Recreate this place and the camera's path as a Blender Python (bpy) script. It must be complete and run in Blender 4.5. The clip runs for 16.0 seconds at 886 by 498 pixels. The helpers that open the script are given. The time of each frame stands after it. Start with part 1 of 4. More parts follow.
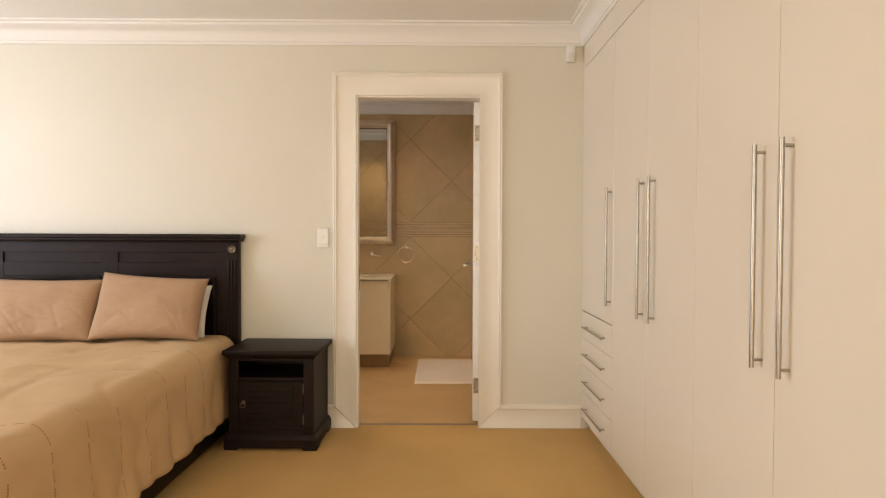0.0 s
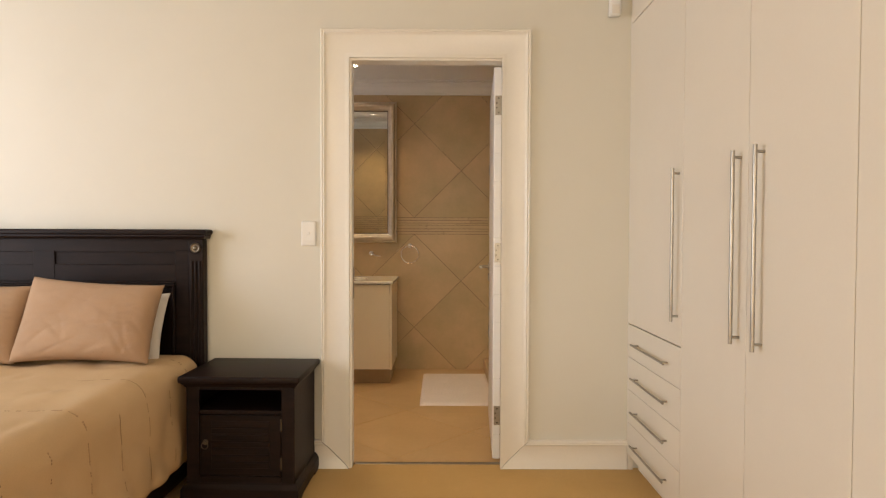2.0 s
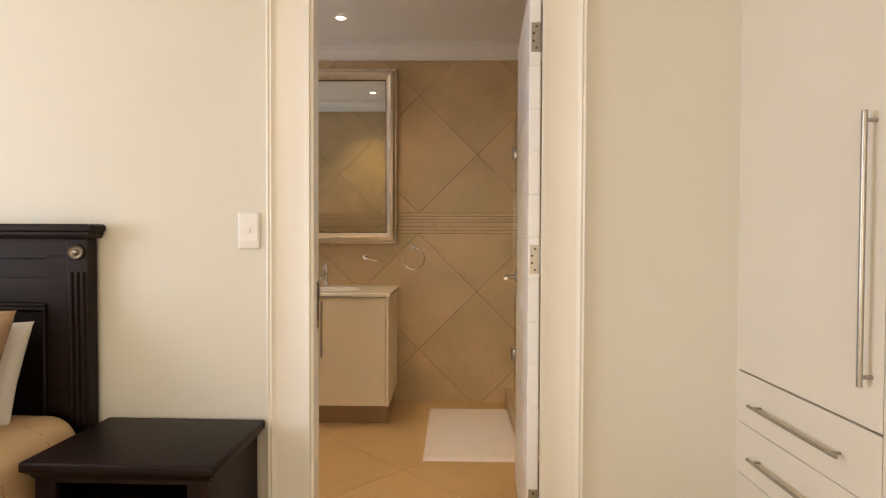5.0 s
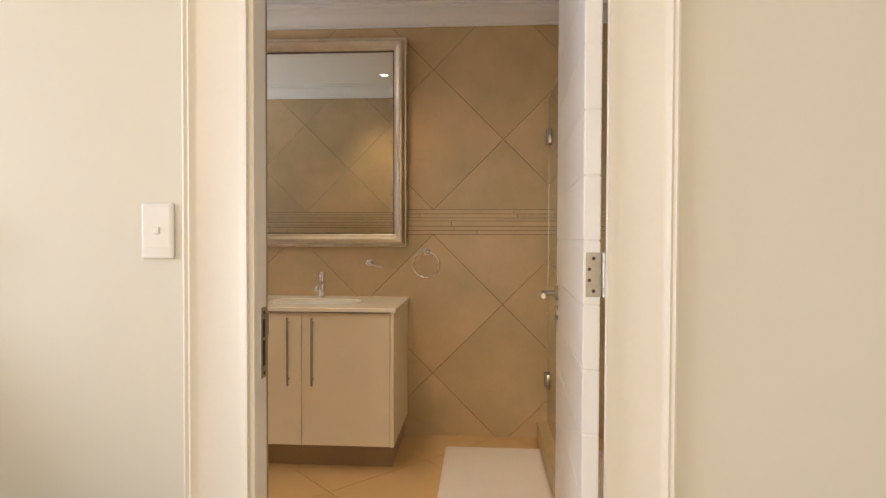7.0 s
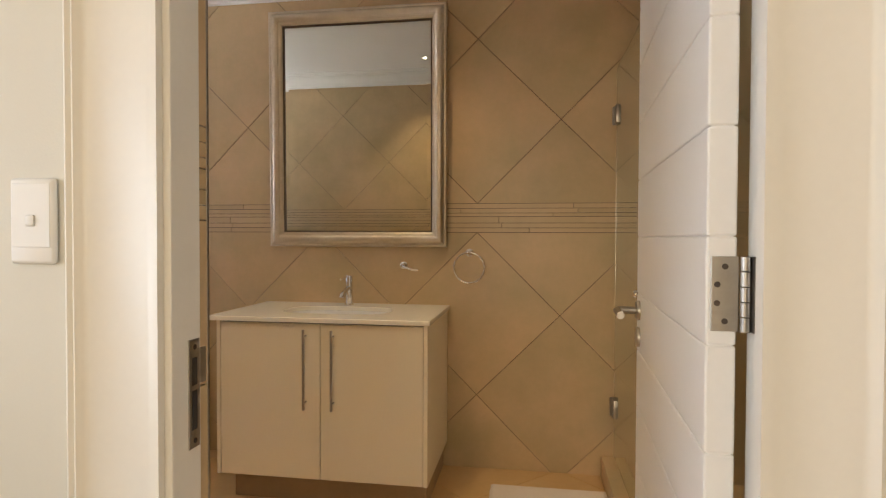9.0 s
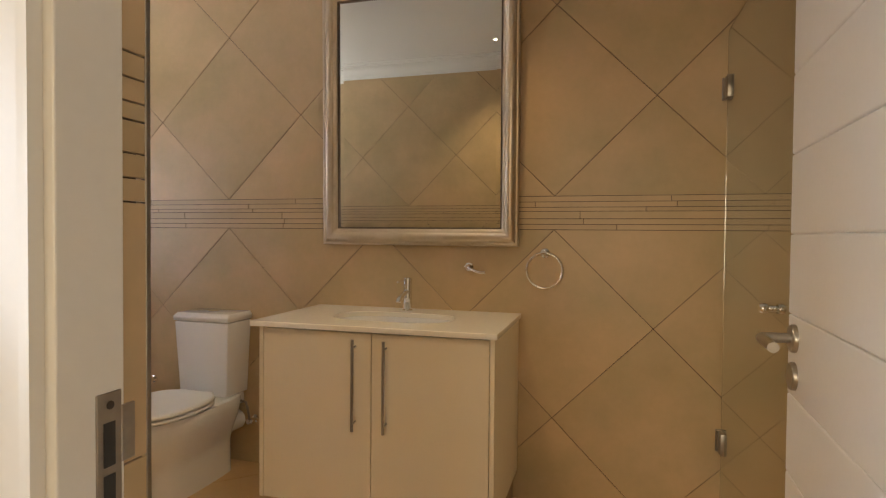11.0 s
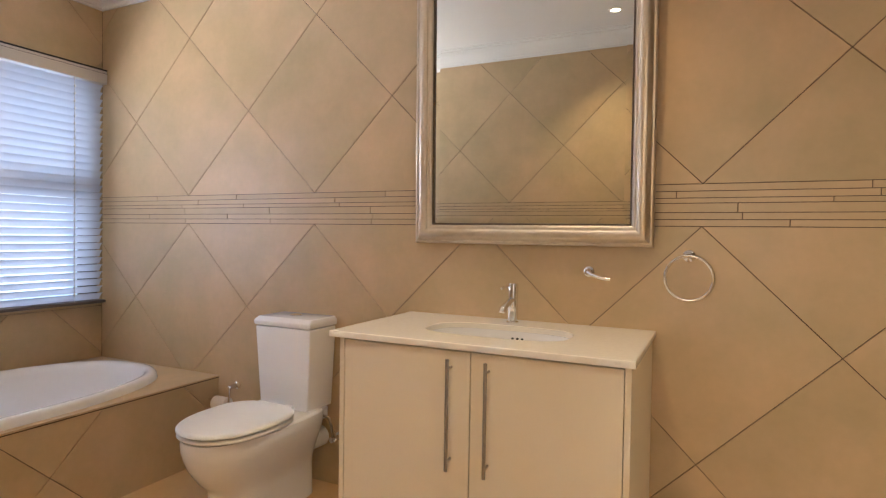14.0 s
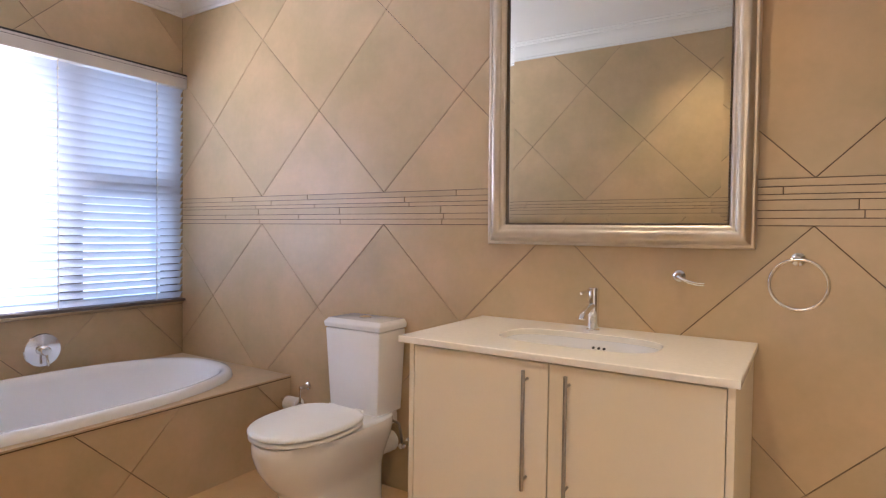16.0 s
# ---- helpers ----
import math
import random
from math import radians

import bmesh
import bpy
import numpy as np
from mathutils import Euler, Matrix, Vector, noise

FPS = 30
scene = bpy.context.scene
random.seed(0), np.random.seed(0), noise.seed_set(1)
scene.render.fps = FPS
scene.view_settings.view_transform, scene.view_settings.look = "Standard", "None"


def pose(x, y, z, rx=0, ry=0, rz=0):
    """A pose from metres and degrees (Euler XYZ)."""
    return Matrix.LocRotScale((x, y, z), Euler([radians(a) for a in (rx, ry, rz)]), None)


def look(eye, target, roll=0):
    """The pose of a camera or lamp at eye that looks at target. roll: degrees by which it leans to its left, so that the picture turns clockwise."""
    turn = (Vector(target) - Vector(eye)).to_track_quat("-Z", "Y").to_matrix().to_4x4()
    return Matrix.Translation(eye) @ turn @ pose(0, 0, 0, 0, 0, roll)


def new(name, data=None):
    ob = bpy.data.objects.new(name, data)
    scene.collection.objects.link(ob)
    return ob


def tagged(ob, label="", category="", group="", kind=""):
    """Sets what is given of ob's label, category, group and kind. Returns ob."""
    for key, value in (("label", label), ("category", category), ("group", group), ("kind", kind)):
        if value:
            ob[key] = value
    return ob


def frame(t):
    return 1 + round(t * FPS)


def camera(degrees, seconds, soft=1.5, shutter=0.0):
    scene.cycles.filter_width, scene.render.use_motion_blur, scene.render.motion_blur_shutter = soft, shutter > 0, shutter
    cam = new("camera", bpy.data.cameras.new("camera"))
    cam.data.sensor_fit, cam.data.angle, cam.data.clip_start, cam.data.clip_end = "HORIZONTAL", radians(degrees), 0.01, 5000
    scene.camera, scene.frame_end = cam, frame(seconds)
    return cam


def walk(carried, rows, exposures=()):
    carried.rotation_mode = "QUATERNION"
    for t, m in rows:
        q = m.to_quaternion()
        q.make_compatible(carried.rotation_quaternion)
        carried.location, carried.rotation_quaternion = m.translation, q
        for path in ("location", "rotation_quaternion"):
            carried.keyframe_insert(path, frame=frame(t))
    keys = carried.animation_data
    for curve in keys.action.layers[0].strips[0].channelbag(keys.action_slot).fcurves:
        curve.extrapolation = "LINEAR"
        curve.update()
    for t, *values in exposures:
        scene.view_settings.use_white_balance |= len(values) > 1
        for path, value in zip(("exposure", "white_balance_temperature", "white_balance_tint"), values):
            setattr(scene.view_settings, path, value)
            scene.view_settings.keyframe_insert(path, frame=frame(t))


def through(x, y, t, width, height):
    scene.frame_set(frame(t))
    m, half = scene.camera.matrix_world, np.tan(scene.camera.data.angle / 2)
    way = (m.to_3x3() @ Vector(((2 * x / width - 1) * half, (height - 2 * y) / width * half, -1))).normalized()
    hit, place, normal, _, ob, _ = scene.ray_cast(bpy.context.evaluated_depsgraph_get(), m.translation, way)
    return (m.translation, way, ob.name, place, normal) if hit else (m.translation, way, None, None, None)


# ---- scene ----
cam = camera(75.6, 16.0, soft=1.25)
PATH = [
    (0, (0.204, -0.169, 1.245), (0.216, 1.83, 1.2), 0.2),
    (0.5, (0.186, -0.008, 1.237), (0.199, 1.992, 1.19), 0.1),
    (1, (0.178, 0.178, 1.232), (0.19, 2.177, 1.185), 0.2),
    (1.5, (0.166, 0.349, 1.221), (0.176, 2.349, 1.174), 0.2),
    (2, (0.144, 0.534, 1.226), (0.151, 2.534, 1.179), 0.2),
    (2.5, (0.138, 0.701, 1.217), (0.145, 2.7, 1.171), 0.2),
    (3, (0.155, 0.888, 1.214), (0.156, 2.888, 1.171), 0.2),
    (3.5, (0.156, 1.059, 1.21), (0.151, 3.059, 1.169), 0.3),
    (4, (0.151, 1.221, 1.214), (0.138, 3.221, 1.169), 0.3),
    (6.5, (0.187, 2.092, 1.217), (0.083, 4.089, 1.176), 0.2),
    (7, (0.185, 2.26, 1.222), (0.057, 4.255, 1.18), 0.2),
    (7.5, (0.189, 2.401, 1.221), (0.033, 4.395, 1.178), 0.1),
    (8, (0.195, 2.548, 1.222), (0.002, 4.539, 1.182), 0.2),
    (8.5, (0.199, 2.672, 1.219), (-0.05, 4.656, 1.178), 0.2),
    (9, (0.188, 2.771, 1.212), (-0.123, 4.747, 1.171), 0.2),
    (11.5, (0.105, 3.217, 1.206), (-0.505, 5.122, 1.159), 0.6),
    (12, (0.073, 3.288, 1.201), (-0.593, 5.173, 1.156), 0.7),
    (12.5, (0.033, 3.363, 1.184), (-0.681, 5.231, 1.146), 0.8),
    (13, (-0.001, 3.421, 1.188), (-0.761, 5.27, 1.144), 0.9),
    (13.5, (-0.031, 3.474, 1.186), (-0.841, 5.303, 1.143), 0.9),
    (14, (-0.057, 3.526, 1.188), (-0.916, 5.332, 1.144), 0.9),
    (14.5, (-0.083, 3.57, 1.183), (-0.987, 5.353, 1.14), 1.0),
    (15, (-0.1, 3.594, 1.188), (-1.055, 5.351, 1.143), 0.9),
    (15.5, (-0.113, 3.608, 1.191), (-1.126, 5.332, 1.144), 0.9),
    (16, (-0.123, 3.62, 1.198), (-1.193, 5.309, 1.144), 0.8),
]
EXPOSURES = [(0, -0.37, 6700, 15), (3.5, -0.34, 6750, 15), (6.5, -0.03, 6200, 13), (7.5, -0.05, 6200, 13), (9.0, -0.23, 6280, 11), (11.5, -0.38, 6550, 12), (12.5, 0.04, 6380, 12.5), (14.5, 0.27, 5750, 17), (16, 0.33, 5500, 19)]
walk(cam, [(t, look(eye, target, roll)) for t, eye, target, roll in PATH], EXPOSURES)

# ---- world, lamps, exposure ----
world = bpy.data.worlds.new("sky")
scene.world = world
world.use_nodes = True
wn = world.node_tree
sky = wn.nodes.new("ShaderNodeTexSky")
sky.sky_type, sky.sun_disc = "NISHITA", False
sky.sun_elevation, sky.sun_rotation = radians(48), radians(200)
wn.links.new(sky.outputs[0], wn.nodes["Background"].inputs[0])
wn.nodes["Background"].inputs[1].default_value = 0.12


def area_lamp(name, eye, target, sx, sy, watts, color):
    data = bpy.data.lights.new(name, "AREA")
    data.shape, data.size, data.size_y, data.energy, data.color = "RECTANGLE", sx, sy, watts, color
    ob = new(name, data)
    ob.matrix_world = look(eye, target)
    return ob


def spot_lamp(name, eye, watts, color, angle=112):
    data = bpy.data.lights.new(name, "SPOT")
    data.energy, data.color, data.spot_size, data.spot_blend, data.shadow_soft_size = watts, color, radians(angle), 1.0, 0.03
    ob = new(name, data)
    ob.location = eye
    return ob


BED_SKY = area_lamp("bedroom_window_sky", (-4.12, 1.55, 1.45), (0, 1.55, 1.35), 2.6, 1.9, 110, (0.85, 0.915, 1.0))
# added warm fill from behind the camera, no known source
BED_WARM_FILL = area_lamp("bedroom_warm_fill", (-1.2, -3.12, 1.3), (-1.2, 0, 1.3), 2.6, 2.1, 106, (1.0, 0.845, 0.585))
BATH_SKY = area_lamp("bathroom_window_sky", (-3.535, 4.43, 1.42), (0, 4.43, 1.32), 0.88, 1.10, 51, (1.0, 0.97, 0.97))
BATH_SKY_2 = area_lamp("bathroom_side_window_sky", (-3.535, 5.41, 1.42), (0, 5.41, 1.37), 0.44, 1.15, 3.4, (0.80, 0.88, 1.0))
# the third, over the shower, is unseen and added to brighten that side
DOWNLIGHTS = [(-0.57, 5.22, 25), (-0.67, 4.07, 43), (1.08, 4.75, 19)]
for lx, ly, watts in DOWNLIGHTS:
    spot_lamp("downlight_lamp", (lx, ly, 2.59), watts, (1.0, 0.76, 0.42))

# ---- mesh helpers ----
INV = {}


def thing(name, loc=(0, 0, 0), label="", category="", group="", kind=""):
    ob = new(name)
    ob.location = loc
    ob.empty_display_size = 0.05
    INV[ob.name] = Matrix.Translation(loc).inverted()
    return tagged(ob, label, category, group, kind)


def part(name, bm, material, parent=None, label="", smooth=None, **tags):
    """One mesh object out of a bmesh in world coordinates, under a thing or a part."""
    if parent is not None:
        bm.transform(INV[parent.name])
    bm.normal_update()
    me = bpy.data.meshes.new(name)
    bm.to_mesh(me)
    bm.free()
    if smooth is not None:
        me.shade_smooth()
        if smooth < 180:
            me.set_sharp_from_angle(angle=radians(smooth))
    if material is not None:
        me.materials.append(material)
    ob = new(name, me)
    if parent is not None:
        ob.parent = parent
    INV[ob.name] = INV[parent.name] if parent is not None else Matrix.Identity(4)
    return tagged(ob, label, **tags)


def box(x0, x1, y0, y1, z0, z1, bevel=0.0, seg=2, bm=None):
    own = bmesh.new()
    bmesh.ops.create_cube(own, size=1)
    bmesh.ops.transform(own, matrix=Matrix.Translation(((x0 + x1) / 2, (y0 + y1) / 2, (z0 + z1) / 2)) @ Matrix.Diagonal((abs(x1 - x0), abs(y1 - y0), abs(z1 - z0), 1)), verts=own.verts)
    if bevel:
        bmesh.ops.bevel(own, geom=own.edges, offset=bevel, segments=seg, profile=0.5, affect="EDGES")
    return merge(bm, own)


def merge(bm, own):
    if bm is None:
        return own
    me = bpy.data.meshes.new("tmp")
    own.to_mesh(me)
    own.free()
    bm.from_mesh(me)
    bpy.data.meshes.remove(me)
    return bm


def bridge(bm, rings, closed=True, caps=(True, True), loop=False):
    """Quads between rings of equal count; rings are lists of places."""
    vs = [[bm.verts.new(p) for p in ring] for ring in rings]
    n = len(vs[0])
    pairs = list(zip(vs, vs[1:])) + ([(vs[-1], vs[0])] if loop else [])
    for a, b in pairs:
        for i in range(n if closed else n - 1):
            j = (i + 1) % n
            bm.faces.new((a[i], a[j], b[j], b[i]))
    if closed and not loop:
        if caps[0]:
            bm.faces.new(list(reversed(vs[0])))
        if caps[1]:
            bm.faces.new(vs[-1])
    return vs


def tube(points, r, seg=12, bm=None, closed=False, radii=None):
    """A round bar along a line of places."""
    bm = bm or bmesh.new()
    pts = [Vector(p) for p in points]
    n = len(pts)
    rings, side = [], None
    for i, p in enumerate(pts):
        a = pts[(i - 1) % n] if (i or closed) else p
        b = pts[(i + 1) % n] if (i < n - 1 or closed) else p
        d = (b - a).normalized()
        if side is None:
            side = d.orthogonal().normalized()
        side = (side - d * side.dot(d)).normalized()
        up = d.cross(side)
        rr = radii[i] if radii else r
        rings.append([p + rr * (math.cos(2 * math.pi * k / seg) * side + math.sin(2 * math.pi * k / seg) * up) for k in range(seg)])
    bridge(bm, rings, loop=closed)
    bmesh.ops.recalc_face_normals(bm, faces=bm.faces)
    return bm


def lathe(profile, centre, axis="z", seg=24, bm=None, caps=(True, True)):
    """Rings of (radius, along) about an axis through centre."""
    bm = bm or bmesh.new()
    c = Vector(centre)
    rings = []
    for r, h in profile:
        ring = []
        for k in range(seg):
            u, v = r * math.cos(2 * math.pi * k / seg), r * math.sin(2 * math.pi * k / seg)
            ring.append(c + {"z": Vector((u, v, h)), "y": Vector((u, h, v)), "x": Vector((h, u, v))}[axis])
        rings.append(ring)
    bridge(bm, rings, caps=caps)
    bmesh.ops.recalc_face_normals(bm, faces=bm.faces)
    return bm


def mitred(path, profile, place, closed=False, bm=None):
    """Sweeps a profile of (inset, height) along a flat path with mitred corners; the inset goes to the path's left. place(u, v, h) gives the world."""
    bm = bm or bmesh.new()
    n = len(path)
    pts = [Vector(p) for p in path]
    rings = []
    for i in range(n):
        d1 = (pts[i] - pts[i - 1]).normalized() if (i or closed) else (pts[1] - pts[0]).normalized()
        d2 = (pts[(i + 1) % n] - pts[i]).normalized() if (i < n - 1 or closed) else d1
        n1, n2 = Vector((-d1.y, d1.x)), Vector((-d2.y, d2.x))
        m = (n1 + n2) / (1 + n1.dot(n2))
        rings.append([place(*(pts[i] + m * o), h) for o, h in profile])
    bridge(bm, rings, loop=closed)
    bmesh.ops.recalc_face_normals(bm, faces=bm.faces)
    return bm


def clip_poly(poly, axis, limit, keep_below):
    out = []
    for i, p in enumerate(poly):
        q = poly[(i + 1) % len(poly)]
        pin, qin = (p[axis] <= limit) == keep_below, (q[axis] <= limit) == keep_below
        if pin:
            out.append(p)
        if pin != qin and p[axis] != q[axis]:
            f = (limit - p[axis]) / (q[axis] - p[axis])
            out.append((p[0] + f * (q[0] - p[0]), p[1] + f * (q[1] - p[1])))
    return out


def clip_rect(poly, r):
    for axis, limit, below in ((0, r[0], False), (0, r[1], True), (1, r[2], False), (1, r[3], True)):
        if poly:
            poly = clip_poly(poly, axis, limit, below)
    return poly


def slab(poly, place, depth):
    """A flat piece with a slightly eased edge: poly in the plane, proud by depth."""
    bm = bmesh.new()
    cx, cy = sum(p[0] for p in poly) / len(poly), sum(p[1] for p in poly) / len(poly)
    ease = 0.0009

    def inner(p):
        dx, dy = cx - p[0], cy - p[1]
        ln = math.hypot(dx, dy) or 1
        return p[0] + dx / ln * ease, p[1] + dy / ln * ease

    rings = [[place(*p, 0.0) for p in poly], [place(*p, depth - ease) for p in poly], [place(*inner(p), depth) for p in poly]]
    bridge(bm, rings, caps=(False, True))
    bmesh.ops.recalc_face_normals(bm, faces=bm.faces)
    top = max(bm.faces, key=lambda f: len(f.verts) * 0 + f.calc_area())
    if top.normal.dot(Vector(place(0, 0, 1)) - Vector(place(0, 0, 0))) < 0:
        bmesh.ops.reverse_faces(bm, faces=bm.faces)
    return bm


# ---- materials ----
def shade(name, a, b, scale=4.0, rough=0.5, metal=0.0, bump=0.0, bump_scale=60.0, fine=0.12, rand=0.0, rough_var=0.08, coat=0.0, stretch=(1, 1, 1)):
    m = bpy.data.materials.new(name)
    m.use_nodes = True
    t = m.node_tree
    p = t.nodes["Principled BSDF"]
    p.inputs["Metallic"].default_value = metal
    p.inputs["Coat Weight"].default_value = coat
    co = t.nodes.new("ShaderNodeTexCoord")
    mp = t.nodes.new("ShaderNodeMapping")
    mp.inputs["Scale"].default_value = stretch
    t.links.new(co.outputs["Object"], mp.inputs[0])
    info = t.nodes.new("ShaderNodeObjectInfo")
    add = t.nodes.new("ShaderNodeVectorMath")
    add.operation = "MULTIPLY_ADD"
    add.inputs[1].default_value = (13, 17, 11)
    t.links.new(info.outputs["Random"], add.inputs[0])
    t.links.new(mp.outputs[0], add.inputs[2])
    n1 = t.nodes.new("ShaderNodeTexNoise")
    n1.inputs["Scale"].default_value, n1.inputs["Detail"].default_value, n1.inputs["Roughness"].default_value = scale, 5, 0.6
    t.links.new(add.outputs[0], n1.inputs["Vector"])
    n2 = t.nodes.new("ShaderNodeTexNoise")
    n2.inputs["Scale"].default_value, n2.inputs["Detail"].default_value = bump_scale, 4
    t.links.new(add.outputs[0], n2.inputs["Vector"])
    ramp = t.nodes.new("ShaderNodeMapRange")
    ramp.inputs[1].default_value, ramp.inputs[2].default_value = 0.3, 0.7
    t.links.new(n1.outputs[0], ramp.inputs[0])
    mix = t.nodes.new("ShaderNodeMix")
    mix.data_type = "RGBA"
    mix.inputs[6].default_value, mix.inputs[7].default_value = (*a, 1), (*b, 1)
    t.links.new(ramp.outputs[0], mix.inputs[0])
    hsv = t.nodes.new("ShaderNodeHueSaturation")
    val = t.nodes.new("ShaderNodeMath")
    val.operation = "MULTIPLY_ADD"
    val.inputs[1].default_value, val.inputs[2].default_value = fine, 1 - fine / 2
    t.links.new(n2.outputs[0], val.inputs[0])
    val2 = t.nodes.new("ShaderNodeMath")
    val2.operation = "MULTIPLY_ADD"
    val2.inputs[1].default_value = rand
    t.links.new(info.outputs["Random"], val2.inputs[0])
    t.links.new(val.outputs[0], val2.inputs[2])
    t.links.new(val2.outputs[0], hsv.inputs["Value"])
    t.links.new(mix.outputs[2], hsv.inputs["Color"])
    t.links.new(hsv.outputs[0], p.inputs["Base Color"])
    rr = t.nodes.new("ShaderNodeMath")
    rr.operation = "MULTIPLY_ADD"
    rr.inputs[1].default_value, rr.inputs[2].default_value = rough_var, rough - rough_var / 2
    t.links.new(n1.outputs[0], rr.inputs[0])
    t.links.new(rr.outputs[0], p.inputs["Roughness"])
    if bump:
        bp = t.nodes.new("ShaderNodeBump")
        bp.inputs["Strength"].default_value, bp.inputs["Distance"].default_value = bump, 0.002
        t.links.new(n2.outputs[0], bp.inputs["Height"])
        t.links.new(bp.outputs[0], p.inputs["Normal"])
    return m


def dull(material, level):
    material.node_tree.nodes["Principled BSDF"].inputs["Specular IOR Level"].default_value = level
    return material


def glass(name, tint, rough=0.0):
    m = bpy.data.materials.new(name)
    m.use_nodes = True
    p = m.node_tree.nodes["Principled BSDF"]
    p.inputs["Base Color"].default_value = (*tint, 1)
    p.inputs["Transmission Weight"].default_value = 1
    p.inputs["Roughness"].default_value = rough
    p.inputs["IOR"].default_value = 1.45
    return m


def glow(name, color, power):
    m = bpy.data.materials.new(name)
    m.use_nodes = True
    p = m.node_tree.nodes["Principled BSDF"]
    p.inputs["Base Color"].default_value = (*color, 1)
    p.inputs["Emission Color"].default_value = (*color, 1)
    p.inputs["Emission Strength"].default_value = power
    return m


PAINT_WALL = shade("bedroom_wall_paint", (0.696, 0.675, 0.598), (0.726, 0.705, 0.628), 1.5, 0.6, bump=0.12, bump_scale=260, fine=0.03)
PAINT_CEIL = shade("ceiling_paint", (0.81, 0.80, 0.775), (0.84, 0.83, 0.805), 1.5, 0.7, bump=0.08, bump_scale=200, fine=0.03)
PAINT_TRIM = shade("trim_paint", (0.805, 0.772, 0.700), (0.835, 0.802, 0.73), 3, 0.35, bump=0.05, bump_scale=90, fine=0.04)
PAINT_DOOR = shade("door_paint", (0.83, 0.81, 0.775), (0.86, 0.84, 0.805), 3, 0.32, bump=0.05, bump_scale=90, fine=0.04)
WARD = shade("wardrobe_melamine", (0.755, 0.697, 0.598), (0.785, 0.727, 0.628), 1.2, 0.36, bump=0.04, bump_scale=120, fine=0.03)
GAP = shade("shadow_gap", (0.05, 0.04, 0.03), (0.07, 0.05, 0.04), 5, 0.8)
CARPET = shade("carpet", (0.58, 0.365, 0.130), (0.66, 0.432, 0.172), 1.6, 0.95, bump=1.0, bump_scale=420, fine=0.5)
TILE = shade("wall_tile", (0.448, 0.346, 0.188), (0.612, 0.428, 0.248), 2.4, 0.36, bump=0.05, bump_scale=35, fine=0.10, rand=0.05)
TILE_STRIP = shade("strip_tile", (0.475, 0.355, 0.204), (0.560, 0.405, 0.238), 3.0, 0.36, bump=0.05, bump_scale=50, fine=0.10, rand=0.10)
TILE_FLOOR = shade("floor_tile", (0.57, 0.365, 0.165), (0.67, 0.452, 0.23), 2.0, 0.30, bump=0.06, bump_scale=40, fine=0.10, rand=0.05)
GROUT = shade("grout", (0.085, 0.054, 0.033), (0.110, 0.072, 0.046), 6, 0.9)
GROUT_FLOOR = shade("floor_grout", (0.30, 0.21, 0.12), (0.36, 0.25, 0.15), 6, 0.9)
STEEL = shade("brushed_steel", (0.37, 0.34, 0.30), (0.44, 0.41, 0.365), 40, 0.32, metal=1.0, fine=0.05)
CHROME = shade("chrome", (0.80, 0.79, 0.77), (0.84, 0.83, 0.81), 8, 0.08, metal=1.0, fine=0.02, rough_var=0.03)
BRASSY = shade("champagne_silver_leaf", (0.60, 0.515, 0.40), (0.70, 0.62, 0.50), 9, 0.34, metal=0.95, fine=0.06, bump=0.0, bump_scale=40)
DARK_WOOD = dull(shade("dark_stained_wood", (0.0090, 0.0046, 0.0040), (0.018, 0.0092, 0.0076), 5, 0.45, bump=0.12, bump_scale=40, fine=0.4, stretch=(1, 6, 6)), 0.16)
DUVET = shade("duvet_cotton", (0.57, 0.39, 0.208), (0.64, 0.45, 0.252), 2.5, 0.85, bump=0.5, bump_scale=300, fine=0.18)
PILLOW = shade("pillowcase_cotton", (0.365, 0.228, 0.135), (0.43, 0.28, 0.172), 3.5, 0.85, bump=0.5, bump_scale=300, fine=0.18)
LINEN = shade("white_cotton", (0.76, 0.72, 0.66), (0.80, 0.76, 0.70), 5, 0.9, bump=0.4, bump_scale=300, fine=0.1)
STITCH = shade("stitch_thread", (0.33, 0.195, 0.10), (0.38, 0.235, 0.125), 30, 0.9)
PORCELAIN = shade("white_porcelain", (0.85, 0.84, 0.83), (0.88, 0.87, 0.86), 3, 0.10, fine=0.02, rough_var=0.04, coat=0.3)
ACRYLIC = shade("white_bath_acrylic", (0.85, 0.84, 0.83), (0.88, 0.87, 0.86), 3, 0.14, fine=0.02, rough_var=0.05)
QUARTZ = shade("cream_stone_top", (0.87, 0.825, 0.73), (0.90, 0.855, 0.76), 60, 0.14, fine=0.05, rough_var=0.05)
CREAM = shade("cream_lacquer", (0.83, 0.735, 0.56), (0.86, 0.765, 0.59), 1.5, 0.38, bump=0.03, bump_scale=90, fine=0.03)
PLASTIC = shade("white_plastic", (0.80, 0.79, 0.76), (0.83, 0.82, 0.79), 6, 0.35, fine=0.03)
BLIND_BASE = shade("blind_bottom_rail_brown", (0.13, 0.10, 0.085), (0.17, 0.135, 0.115), 6, 0.45, fine=0.06)
BLIND = shade("blind_rail_enamel", (0.62, 0.58, 0.53), (0.66, 0.62, 0.57), 6, 0.40, fine=0.04)
ALU = shade("window_frame_bronze", (0.12, 0.115, 0.11), (0.15, 0.145, 0.14), 10, 0.45, metal=0.3)
BRONZE = shade("dull_dark_chrome", (0.30, 0.27, 0.23), (0.38, 0.34, 0.29), 30, 0.3, metal=1.0)
DARK_METAL = shade("dark_antique_metal", (0.16, 0.13, 0.10), (0.24, 0.20, 0.15), 30, 0.4, metal=1.0)
